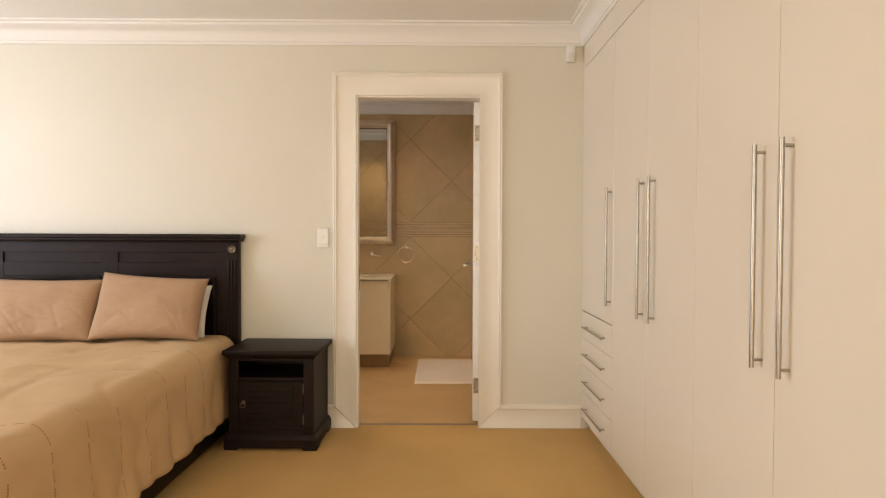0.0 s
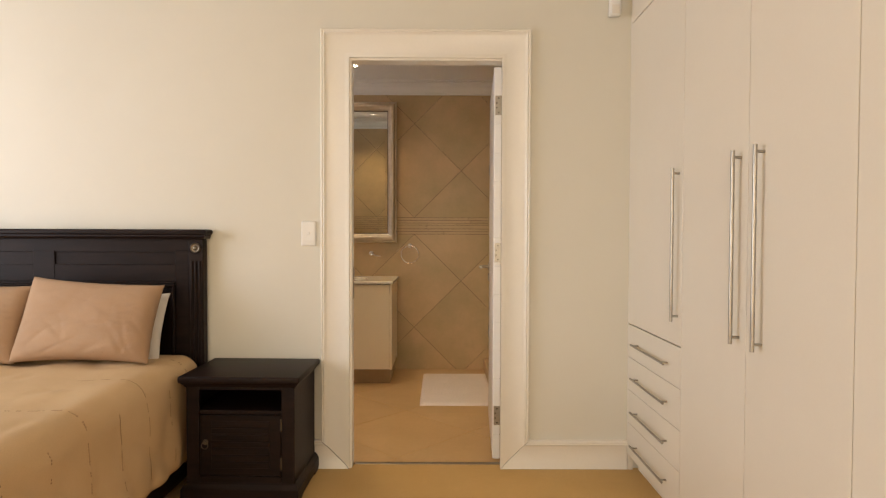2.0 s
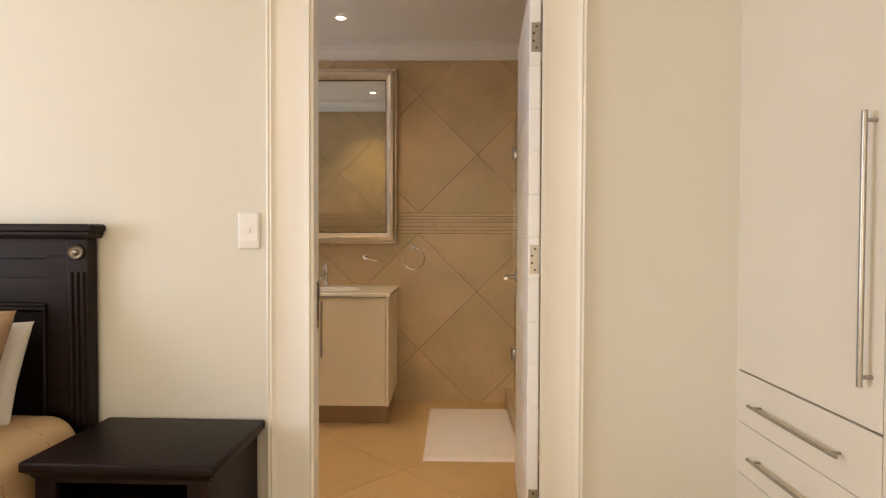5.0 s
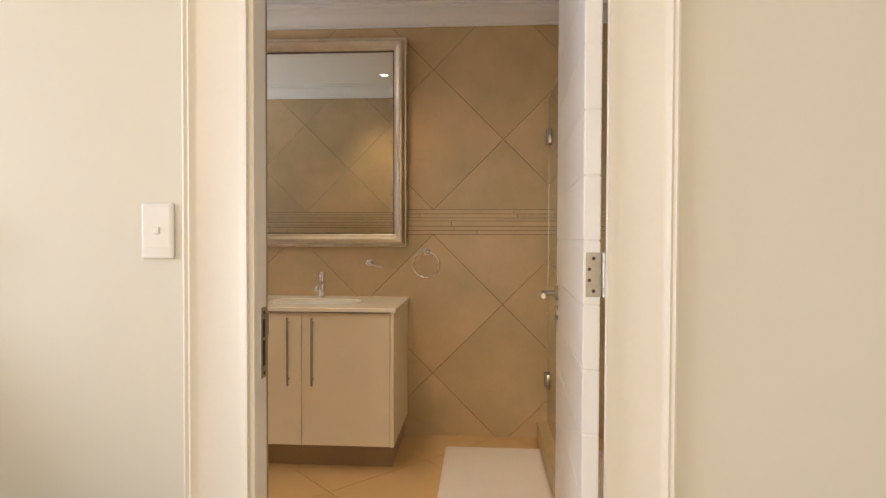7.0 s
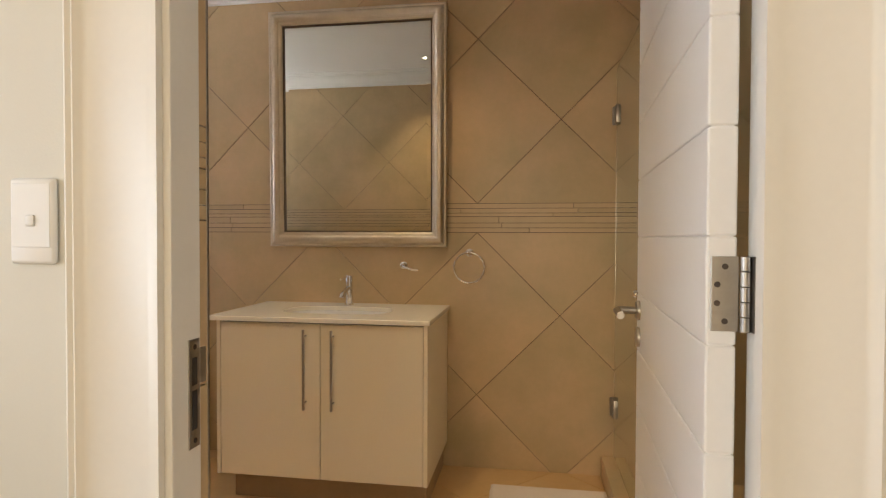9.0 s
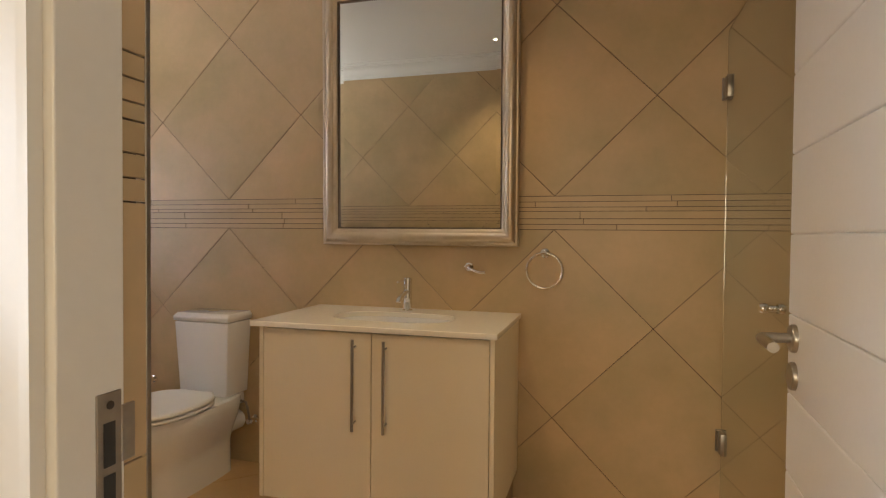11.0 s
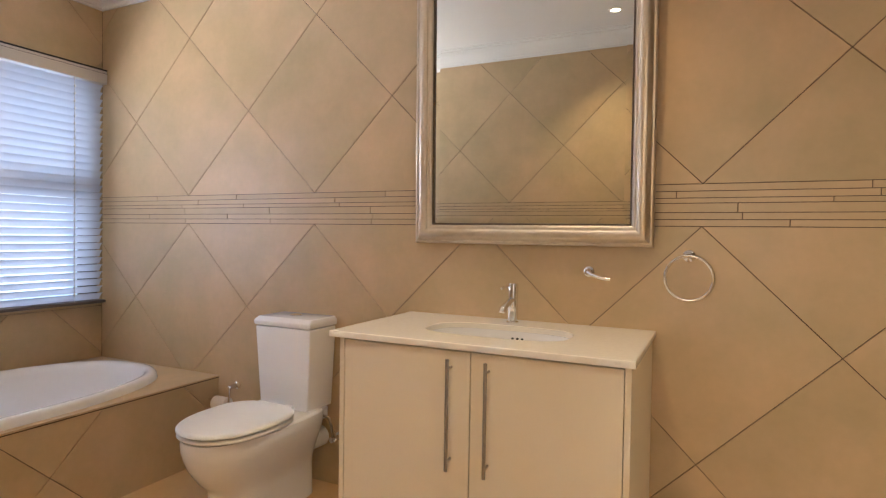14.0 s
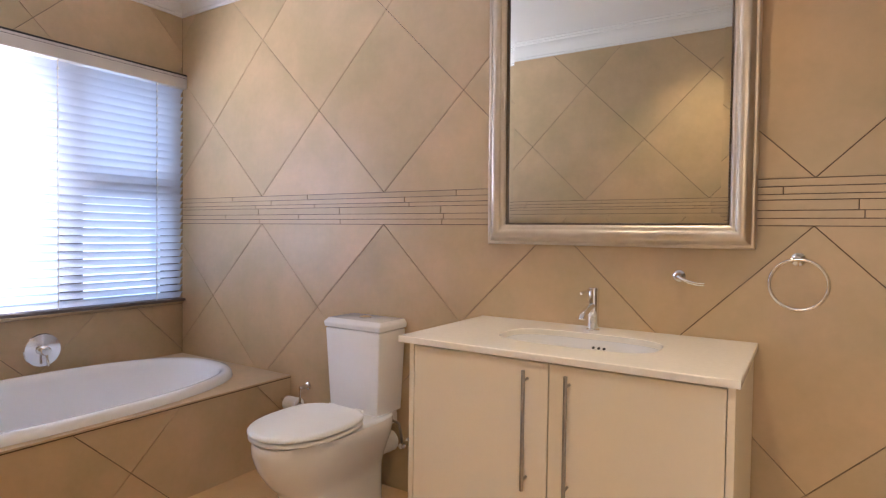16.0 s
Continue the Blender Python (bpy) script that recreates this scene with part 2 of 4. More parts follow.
RUBBER = shade("black_plastic", (0.02, 0.02, 0.02), (0.03, 0.03, 0.03), 10, 0.5)
# kick board brown with the recess's shade put into the colour
SHADOW_PLINTH = shade("shaded_kick_board", (0.34, 0.23, 0.13), (0.40, 0.275, 0.16), 4, 0.5)
COTTON_MAT = shade("white_bath_mat_cotton", (0.83, 0.745, 0.72), (0.87, 0.785, 0.76), 6, 0.95, bump=1.0, bump_scale=220, fine=0.3)
MIRROR = shade("mirror_silver", (0.77, 0.79, 0.74), (0.78, 0.80, 0.75), 1, 0.012, metal=1.0, fine=0.0, rough_var=0.0)
GLASS = glass("clear_glass", (0.91, 0.95, 0.91))


def thin_slat(name, color, through):
    """Thin painted slats that let a little daylight through."""
    m = shade(name, color, tuple(k * 1.04 for k in color), 6, 0.4, fine=0.04)
    t = m.node_tree
    tr, mx, out = t.nodes.new("ShaderNodeBsdfTranslucent"), t.nodes.new("ShaderNodeMixShader"), t.nodes["Material Output"]
    tr.inputs[0].default_value = (*color, 1)
    mx.inputs[0].default_value = through
    t.links.new(t.nodes["Principled BSDF"].outputs[0], mx.inputs[1])
    t.links.new(tr.outputs[0], mx.inputs[2])
    t.links.new(mx.outputs[0], out.inputs[0])
    return m


SLAT = thin_slat("blind_slat_white", (0.66, 0.69, 0.77), 0.40)
DAY = glow("daylight_haze", (0.60, 0.77, 1.0), 1.1)
ADDED_GROUND = shade("added_pale_ground", (0.42, 0.41, 0.39), (0.50, 0.49, 0.46), 3, 0.9, bump=0.4, bump_scale=60)
LAMP_GLOW = glow("lamp_glow", (1.0, 0.86, 0.62), 25)

# ---- the setting ----
BY, WX, FY = 5.75, -3.39, 3.630          # bathroom: back wall, window wall, tile face of the door wall
DWY = 3.524                              # bedroom face of the door wall
OL, OR, OT = -0.318, 0.482, 2.132        # clear door opening
CB, CBED = 2.610, 2.585                  # ceilings
BX0, BX1, BY0 = -4.0, 1.13, -3.0         # bedroom

structure = dict(kind="structure")

# carpet and bathroom slab
bm = box(BX0 - 0.2, 1.85, BY0 - 0.2, 3.575, -0.12, 0.0)
part("floor_bedroom", bm, CARPET, label="beige cut-pile wall-to-wall bedroom carpet", category="floor", **structure)
bath_floor = part("floor_bathroom", box(WX - 0.2, 1.75, 3.580, BY + 0.2, -0.12, -0.012), GROUT_FLOOR, label="honey-beige ceramic bathroom floor tiles laid diagonally", category="floor", **structure)
part("threshold_strip", box(OL, OR, 3.566, 3.592, -0.01, 0.004, 0.002), BRONZE, label="thin metal strip between carpet and tiles", category="threshold", **structure)

# door wall
bm = box(BX0 - 0.2, OL - 0.035, DWY, 3.618, 0, 2.75)
box(OR + 0.035, 1.85, DWY, 3.618, 0, 2.75, bm=bm)
box(OL - 0.035, OR + 0.035, DWY, 3.618, OT + 0.025, 2.75, bm=bm)
wall_door = part("wall_door", bm, PAINT_WALL, label="cream painted bedroom wall with a doorway", category="wall", **structure)
front_backing = bmesh.new()
for r in ((WX, OL - 0.026, 0, 2.75), (OR + 0.026, 1.55, 0, 2.75), (OL - 0.026, OR + 0.026, OT + 0.016, 2.75)):
    box(r[0], r[1], 3.6185, 3.6245, r[2], r[3], bm=front_backing)
wall_bath_front = part("wall_bathroom_front", front_backing, GROUT, label="beige diamond-tiled bathroom wall round the doorway", category="wall", **structure)

# other bedroom walls: a window out of view, and an added opening for fill light
bm = box(BX0 - 0.2, BX0, BY0 - 0.2, 0.20, 0, 2.75)
box(BX0 - 0.2, BX0, 2.90, DWY, 0, 2.75, bm=bm)
box(BX0 - 0.2, BX0, 0.20, 2.90, 0, 0.45, bm=bm)
box(BX0 - 0.2, BX0, 0.20, 2.90, 2.4, 2.75, bm=bm)
part("wall_bedroom_left", bm, PAINT_WALL, label="cream painted bedroom wall with a window", category="wall", **structure)
bm = box(BX0, -2.55, BY0 - 0.2, BY0, 0, 2.75)
box(0.15, 1.85, BY0 - 0.2, BY0, 0, 2.75, bm=bm)
box(-2.55, 0.15, BY0 - 0.2, BY0, 2.35, 2.75, bm=bm)
part("wall_bedroom_back", bm, PAINT_WALL, label="unseen cream painted bedroom wall with an opening added for fill light", category="wall", **structure)
part("wall_bedroom_right", box(1.75, 1.95, BY0 - 0.2, DWY, 0, 2.75), PAINT_WALL, label="cream painted wall behind the wardrobes", category="wall", **structure)
part("ceiling_bedroom", box(BX0 - 0.2, 1.95, BY0 - 0.2, DWY, CBED, CBED + 0.15), PAINT_CEIL, label="white painted bedroom ceiling", category="ceiling", **structure)

# bathroom walls
WZ0, WZ1, WY0, WY1 = 0.755, 2.085, 3.95, 5.725   # window opening
wall_back = part("wall_bathroom_back", box(WX - 0.2, 1.75, BY + 0.006, BY + 0.2, -0.1, 2.75), GROUT, label="beige diamond-tiled bathroom wall with a strip border", category="wall", **structure)
bm = box(WX - 0.2, WX - 0.006, 3.6, BY + 0.006, -0.1, WZ0)
box(WX - 0.2, WX - 0.006, 3.6, BY + 0.006, WZ1, 2.75, bm=bm)
box(WX - 0.2, WX - 0.006, 3.6, WY0, WZ0, WZ1, bm=bm)
box(WX - 0.2, WX - 0.006, WY1, BY + 0.006, WZ0, WZ1, bm=bm)
wall_window = part("wall_bathroom_window", bm, GROUT, label="beige diamond-tiled bathroom wall with a wide window", category="wall", **structure)
wall_shower = part("wall_bathroom_shower", box(1.55, 1.75, 3.6, BY + 0.2, -0.1, 2.75), GROUT, label="beige diamond-tiled shower end wall", category="wall", **structure)
part("ceiling_bathroom", box(WX - 0.2, 1.75, 3.618, BY + 0.2, CB, CB + 0.15), PAINT_CEIL, label="white painted bathroom ceiling", category="ceiling", **structure)

# cornices
COVE = [(0, 0), (0.012, 0), (0.014, 0.012), (0.022, 0.016), (0.026, 0.034), (0.040, 0.058), (0.062, 0.078), (0.088, 0.088), (0.092, 0.100), (0.108, 0.102), (0.110, 0.115), (0, 0.115)]
cz = CB - 0.112
bm = mitred([(WX, FY), (1.55, FY), (1.55, BY), (WX, BY)], COVE, lambda u, v, h: (u, v, cz + h), closed=True)
part("cornice_bathroom", bm, PAINT_CEIL, label="white moulded plaster cornice round the bathroom", category="cornice", smooth=35, **structure)
cz2 = CBED - 0.122
COVE2 = [(o * 1.1, h * 1.09) for o, h in COVE]
bm = mitred([(BX0, BY0), (1.13, BY0), (1.13, DWY), (BX0, DWY)], COVE2, lambda u, v, h: (u, v, cz2 + h), closed=True)
part("cornice_bedroom", bm, PAINT_CEIL, label="white moulded plaster cornice round the bedroom", category="cornice", smooth=35, **structure)

# architrave, lining, skirting
ARCH = [(0, 0), (0, 0.022), (0.006, 0.026), (0.012, 0.022), (0.018, 0.026), (0.026, 0.020), (0.034, 0.016), (0.120, 0.014), (0.132, 0.020), (0.148, 0.024), (0.148, 0)]
AL, AR, AT = OL - 0.163, OR + 0.125, OT + 0.159   # outer edges of the architrave
SKH = 0.150                              # top of the skirting, which meets the architrave in a mitre


def frame_ring(u, v, su, sv):
    return [(u + su * o, DWY - h, v + sv * o) for o, h in ARCH]


bm = bmesh.new()
bridge(bm, [frame_ring(AR, SKH, -1, -1), frame_ring(AR, AT, -1, -1), frame_ring(AL, AT, 1, -1), frame_ring(AL, SKH, 1, -1)])
bmesh.ops.recalc_face_normals(bm, faces=bm.faces)
door_frame = thing("door_frame", ((OL + OR) / 2, DWY, 0), "cream painted wooden door frame with a wide moulded architrave", "door frame", kind="structure")
arc = part("architrave", bm, PAINT_TRIM, door_frame, smooth=30)
for a, d, r in ((AL, 1, 0.0013), (AR, -1, 0.0007)):
    part("mitre_joint", tube([(a + d * o, DWY - h - 0.0004, SKH - o) for o, h in ARCH[2:-1]], r, 6), GAP, arc, "fine open mitre at the foot")
for nm, b in (("jamb", (OL - 0.030, OL - 0.003, DWY - 0.010, 3.586, 0, OT + 0.025)), ("jamb", (OR + 0.003, OR + 0.030, DWY - 0.008, 3.627, 0, OT + 0.025)), ("head", (OL - 0.003, OR + 0.003, DWY - 0.010, 3.600, OT, OT + 0.025))):
    part(nm, box(*b, 0.002), PAINT_TRIM, door_frame)
for a, end, d in ((AR, 1.125, -1), (AL, BX0, 1)):
    bm = bmesh.new()
    bridge(bm, [[(end, DWY - h, SKH - o) for o, h in ARCH], frame_ring(a, SKH, d, -1)])
    bmesh.ops.recalc_face_normals(bm, faces=bm.faces)
    part("skirting", bm, PAINT_TRIM, label="cream painted moulded skirting board", category="skirting", smooth=30, **structure)

# ---- door ----
leaf = thing("door_1", (0, 0, 0), "white painted wooden door with horizontal grooves, standing wide open", "door", kind="structure")
LH, LW, LT = 2.120, 0.770, 0.040
groove_z = [0.012] + [1.215 - 0.1525 * k for k in range(7, 0, -1)] + [1.215 + 0.1525 * k for k in range(0, 7)] + [LH + 0.012]
for z0, z1 in zip(groove_z, groove_z[1:]):
    if z1 - z0 < 0.02:
        continue
    part("board", box(0, LT, 0, LW, z0 + 0.0004, z1 - 0.0004, 0.0035, 2), PAINT_DOOR, leaf)
part("core", box(0.005, LT - 0.005, 0.002, LW - 0.002, 0.014, LH + 0.008), PAINT_DOOR, leaf)
for hz in (0.25, 1.135, 1.925):
    hinge = part("hinge", box(0.006, LT + 0.002, -0.0025, 0.0, hz - 0.052, hz + 0.052, 0.0008, 1), STEEL, leaf, "brushed steel butt hinge", smooth=30)
    for k in range(5):
        part("knuckle", lathe([(0.0052, 0), (0.0064, 0.0006), (0.0064, 0.0199), (0.0052, 0.0205)], (LT + 0.009, -0.006, hz - 0.052 + k * 0.0209), seg=20), STEEL, hinge, smooth=25)
    for sx, sz in ((0.024, 0.038), (0.014, 0.013), (0.014, -0.013), (0.024, -0.038)):
        part("screw", lathe([(0.0042, 0), (0.0042, -0.0012), (0.002, -0.0016)], (sx, -0.0024, hz + sz), "y", 10), GAP, hinge)
for side, s in ((0.0, -1), (LT, 1)):
    hy = LW - 0.055
    rose = part("rose", lathe([(0.026, 0), (0.026, s * 0.006), (0.024, s * 0.009), (0.010, s * 0.009)], (side, hy, 1.022), "x", 28), STEEL, leaf, "brushed steel round handle rose", smooth=35)
    part("escutcheon", lathe([(0.026, 0), (0.026, s * 0.006), (0.024, s * 0.009), (0.008, s * 0.009)], (side, hy, 0.952), "x", 28), STEEL, leaf, smooth=35)
    lev = tube([(side + s * 0.006, hy, 1.022), (side + s * 0.045, hy, 1.022), (side + s * 0.054, hy - 0.004, 1.022), (side + s * 0.058, hy - 0.014, 1.022), (side + s * 0.058, hy - 0.115, 1.022)], 0.0095, 14)
    part("lever", lev, STEEL, rose, smooth=50)
part("lock_plate", box(0.009, LT - 0.009, LW - 0.0005, LW + 0.0015, 0.93, 1.12, 0.001, 1), STEEL, leaf)
leaf.matrix_basis = pose(0.427, 3.615, 0, 0, 0, -3.1)

# hinge leaves on the jamb and the strike plate opposite
for hz in (0.25, 1.135, 1.925):
    part("jamb_hinge_leaf", box(OR + 0.0005, OR + 0.004, 3.574, 3.610, hz - 0.052, hz + 0.052, 0.0008, 1), STEEL, door_frame, "brushed steel hinge leaf")
strike = part("strike_plate", box(OL - 0.004, OL - 0.0012, 3.553, 3.581, 0.890, 1.056, 0.0006, 1), STEEL, door_frame, "brushed steel strike plate")
part("strike_lip", box(OL - 0.004, OL - 0.0008, 3.5805, 3.597, 0.985, 1.040, 0.0006, 1), STEEL, strike)
part("latch_hole", box(OL - 0.0018, OL - 0.0006, 3.560, 3.573, 0.986, 1.028), RUBBER, strike)
part("bolt_hole", box(OL - 0.0018, OL - 0.0006, 3.560, 3.573, 0.918, 0.978), RUBBER, strike)
for sz in (0.901, 1.044):
    part("screw", lathe([(0.0042, 0.0012), (0.0042, 0.0026), (0.002, 0.003)], (OL - 0.003, 3.5675, sz), "x", 10), GAP, strike)

# ---- bedroom: wardrobes ----
WF, WT = 1.125, 0.020
seams = [3.505, 2.852, 2.360, 1.880, 1.386, 0.890, 0.385, -0.11, -0.605, -1.10, -1.60, -2.10, -2.60]


def bar_handle(parent, a, b, proud_dir, proud, r=0.0065, inset=0.035, mat=None):
    """A round bar from a to b on two stand-offs."""
    a, b, d = Vector(a), Vector(b), Vector(proud_dir)
    along = (b - a).normalized()
    h = part("handle", tube([a + d * proud, a + along * 0.001 + d * proud, b - along * 0.001 + d * proud, b + d * proud], r, 16), mat or STEEL, parent, "brushed steel bar handle", smooth=40)
    for q in (a + along * inset, b - along * inset):
        part("stand_off", tube([q, q + d * proud], r * 0.72, 12), mat or STEEL, h, smooth=40)
    return h


for i, (y1, y0) in enumerate(zip(seams, seams[1:])):
    last = i == len(seams) - 2
    w = thing("wardrobe", (WF, (y0 + y1) / 2, 0), "cream melamine built-in wardrobe with a tall door" if i else "cream melamine wardrobe with a door over four drawers", "wardrobe", group="wall of wardrobes")
    part("carcass", box(WF + WT + 0.012, 1.748, y0 + 0.001, y1 - 0.001, 0.080, 2.46), WARD, w)
    part("plinth", box(WF + 0.060, WF + 0.075, y0 + 0.001, y1 - 0.001, 0.0, 0.079), WARD, w)
    z0 = 0.772 if i == 0 else 0.084
    dr = part("door", box(WF, WF + WT, y0 + 0.0016, y1 - 0.0016, z0 + 0.002, 2.318, 0.0012, 1), WARD, w)
    part("top_panel", box(WF, WF + WT, y0 + 0.0004, y1 - 0.0004, 2.3215, 2.482, 0.0008, 1), WARD, w)
    hy = {0: 2.888, 1: 2.403, 2: 2.270, 3: 1.450, 4: 1.320}.get(i, y0 + 0.055 if i % 2 else y1 - 0.055)
    bar_handle(dr, (WF, hy, 0.873), (WF, hy, 1.507), (-1, 0, 0), 0.029, 0.0065, 0.022)
    if i == 0:
        for k in range(4):
            zt = 0.768 - k * 0.1710
            d = part("drawer", box(WF, WF + WT, y0 + 0.0016, y1 - 0.0016, zt - 0.1690, zt, 0.0012, 1), WARD, w)
            bar_handle(d, (WF, 2.965, zt - 0.088), (WF, 3.385, zt - 0.088), (-1, 0, 0), 0.028, 0.0055, 0.026)
        part("end_filler", box(WF + 0.004, WF + 0.03, y1, DWY, 0.0, 2.48), WARD, w)
part("wardrobe_bulkhead", box(WF + 0.001, 1.75, BY0, DWY, 2.483, CBED), PAINT_CEIL, label="white plaster bulkhead above the wardrobes", category="bulkhead", **structure)

# light switch and alarm sensor
sw = thing("light_switch", (-0.547, DWY, 1.245), "white plastic light switch plate on the cream wall", "light switch")
part("plate", box(-0.585, -0.509, DWY - 0.011, DWY, 1.170, 1.298, 0.006, 3), PLASTIC, sw, smooth=40)
part("insert", box(-0.579, -0.515, DWY - 0.0120, DWY - 0.010, 1.195, 1.290, 0.0008, 1), PLASTIC, sw, smooth=40)
part("rocker", box(-0.5545, -0.5395, DWY - 0.0150, DWY - 0.0118, 1.226, 1.243, 0.0022, 3), PLASTIC, sw, "small square rocker button", smooth=40)
pir = thing("alarm_sensor", (1.035, DWY, 2.41), "small white plastic alarm sensor high in the corner", "alarm sensor")
part("housing", box(1.006, 1.064, DWY - 0.045, DWY - 0.004, 2.357, 2.462, 0.010, 3), PLASTIC, pir, smooth=40)
part("lens", box(1.014, 1.056, DWY - 0.049, DWY - 0.044, 2.366, 2.410, 0.003, 2), LINEN, pir, smooth=40)
part("bracket", box(1.022, 1.048, DWY - 0.006, DWY, 2.38, 2.44, 0.002, 1), PLASTIC, pir)

# ---- bedroom: bed ----
HX0, HX1, HY = -2.700, -1.085, 3.465
bed = thing("bed", ((HX0 + HX1) / 2, 2.5, 0), "dark-stained wooden double bed with a panelled headboard", "bed")
hb = part("headboard", box(HX0 + 0.05, HX1 - 0.05, HY + 0.012, HY + 0.040, 0.15, 1.225), DARK_WOOD, bed)
CAP = [(0, 0), (0.030, 0), (0.034, 0.006), (0.040, 0.012), (0.038, 0.020), (0.050, 0.026), (0.052, 0.040), (0.044, 0.048), (0, 0.048)]
bm = mitred([(HX0, HY + 0.052), (HX0, HY + 0.0), (HX1, HY + 0.0), (HX1, HY + 0.052)], [(-o * 0.75, 1.205 + h) for o, h in CAP], lambda u, v, h: (u, v, h))
box(HX0, HX1, HY, HY + 0.055, 1.206, 1.252, bm=bm)
part("cap", bm, DARK_WOOD, hb, smooth=35)
for px in (HX0 - 0.010, HX1 - 0.066):
    post = part("post", box(px, px + 0.076, HY - 0.002, HY + 0.050, 0, 1.205, 0.004, 2), DARK_WOOD, hb)
    for k in range(3):
        part("reed", tube([(px + 0.018 + k * 0.020, HY - 0.002, 0.40), (px + 0.018 + k * 0.020, HY - 0.002, 1.09)], 0.0075, 10), DARK_WOOD, hb, smooth=50)
    part("rosette", lathe([(0.027, 0), (0.027, -0.006), (0.023, -0.010), (0.018, -0.006), (0.013, -0.006), (0.009, -0.011), (0.003, -0.013)], (px + 0.038, HY - 0.002, 1.158), "y", 24), DARK_METAL, hb, "pewter-grey turned rosette", smooth=40)


def framed_panel(x0, x1, z0, z1):
    pr = [(0, 0), (0, 0.012), (0.006, 0.016), (0.012, 0.010), (0.018, 0.0), (0.018, -0.002), (0, -0.002)]
    return mitred([(x0, z0), (x1, z0), (x1, z1), (x0, z1)], pr, lambda u, v, h: (u, HY + 0.006 - h, v), closed=True)


part("rail", box(HX0 + 0.066, HX1 - 0.066, HY + 0.004, HY + 0.020, 1.135, 1.205, 0.002, 1), DARK_WOOD, hb)
part("rail", box(HX0 + 0.066, HX1 - 0.066, HY + 0.004, HY + 0.020, 0.985, 1.072, 0.002, 1), DARK_WOOD, hb)
mid = (HX0 + HX1) / 2
part("stile", box(mid - 0.055, mid + 0.055, HY + 0.002, HY + 0.020, 0.30, 1.146, 0.002, 1), DARK_WOOD, hb)
for x0 in (HX0 + 0.066, HX1 - 0.136):
    part("stile", box(x0, x0 + 0.07, HY + 0.002, HY + 0.020, 0.30, 1.146, 0.002, 1), DARK_WOOD, hb)
for x0, x1 in ((HX0 + 0.136, mid - 0.055), (mid + 0.055, HX1 - 0.136)):
    part("ledge", box(x0, x1, HY - 0.006, HY + 0.006, 0.972, 0.984, 0.003, 2), DARK_WOOD, hb)
    part("panel_moulding", framed_panel(x0, x1, 0.45, 0.970), DARK_WOOD, hb, smooth=35)
part("base", box(-2.62, -1.105, 1.50, HY - 0.01, 0.030, 0.30, 0.012, 3), DARK_WOOD, bed, smooth=40)
for lx in (-2.54, -1.24):
    for ly in (1.56, 3.3):
        part("leg", lathe([(0.03, 0), (0.036, 0.05), (0.036, 0.06)], (lx, ly, 0.0), seg=16), DARK_WOOD, bed, smooth=40)
part("mattress", box(-2.59, -1.11, 1.48, HY - 0.01, 0.30, 0.555, 0.05, 4), LINEN, bed, smooth=50)


def drape(x0, x1, y0, y1, ztop, zlow, r, res, wrinkle, seed):
    """A cover over a block: flat on top, rounded down both long sides and the foot."""
    bm = bmesh.new()
    cx, hw = (x0 + x1) / 2, (x1 - x0) / 2
    drop = ztop - zlow
    arc = r * math.pi / 2
    reach = hw - r + arc + (drop - r)
    ny = int((y1 - y0 + drop) / res)
    nx = int(2 * reach / res)

    def fold(s, half):
        a = abs(s)
        flat = half - r
        if a <= flat:
            return s, 0.0
        if a <= flat + arc:
            th = (a - flat) / r
            return math.copysign(flat + r * math.sin(th), s), r * (1 - math.cos(th))
        d = a - flat - arc
        return math.copysign(half + 0.05 * d, s), r + d

    rows = []
    length = y1 - y0
    for j in range(ny + 1):
        row = []
        for i in range(nx + 1):
            s = -reach + 2 * reach * i / nx
            x, dx = fold(s, hw)
            yy, dy = fold((length + drop - 2 * r + arc) * j / ny, length)
            down = min(dx + dy, drop)
            n = noise.noise(Vector((s * 2.2, j * res * 2.0, seed)))
            n2 = noise.noise(Vector((s * 6.0, j * res * 3.2, seed + 7)))
            side = 1 if down > r else 0
            wave = noise.noise(Vector((0.0 if not side else 1.0, j * res * 4.5, seed + 3))) * min(1, max(0, down - r) / 0.3)
            crease = max(0.0, 1 - 9 * abs(noise.noise(Vector((s * 2.6 + yy * 1.1, yy * 2.2 - s * 0.8, seed + 21)))))
            z = ztop - down - 0.007 * crease * (1 - side) + wrinkle * (n + 0.7 * n2 + 0.9 * max(0.0, noise.noise(Vector((s * 3.0 + 4.0 * yy, yy * 5.0, seed + 11))) - 0.1)) * (1 - 0.7 * side)
            pleat = math.sin(yy * 19 + 5 * noise.noise(Vector((yy * 1.5, 3.0, seed)))) * (max(0.0, down - 0.03) / drop) ** 1.4
            xx = x + math.copysign(0.034 * wave + 0.016 * n2 * side + 0.020 * pleat, s)
            row.append((cx + xx, y1 - yy, max(z, zlow - 0.02)))
        rows.append(row)
    bridge(bm, rows, closed=False)
    bmesh.ops.recalc_face_normals(bm, faces=bm.faces)
    if sum(f.normal.z for f in bm.faces) < 0:
        bmesh.ops.reverse_faces(bm, faces=bm.faces)
    return bm


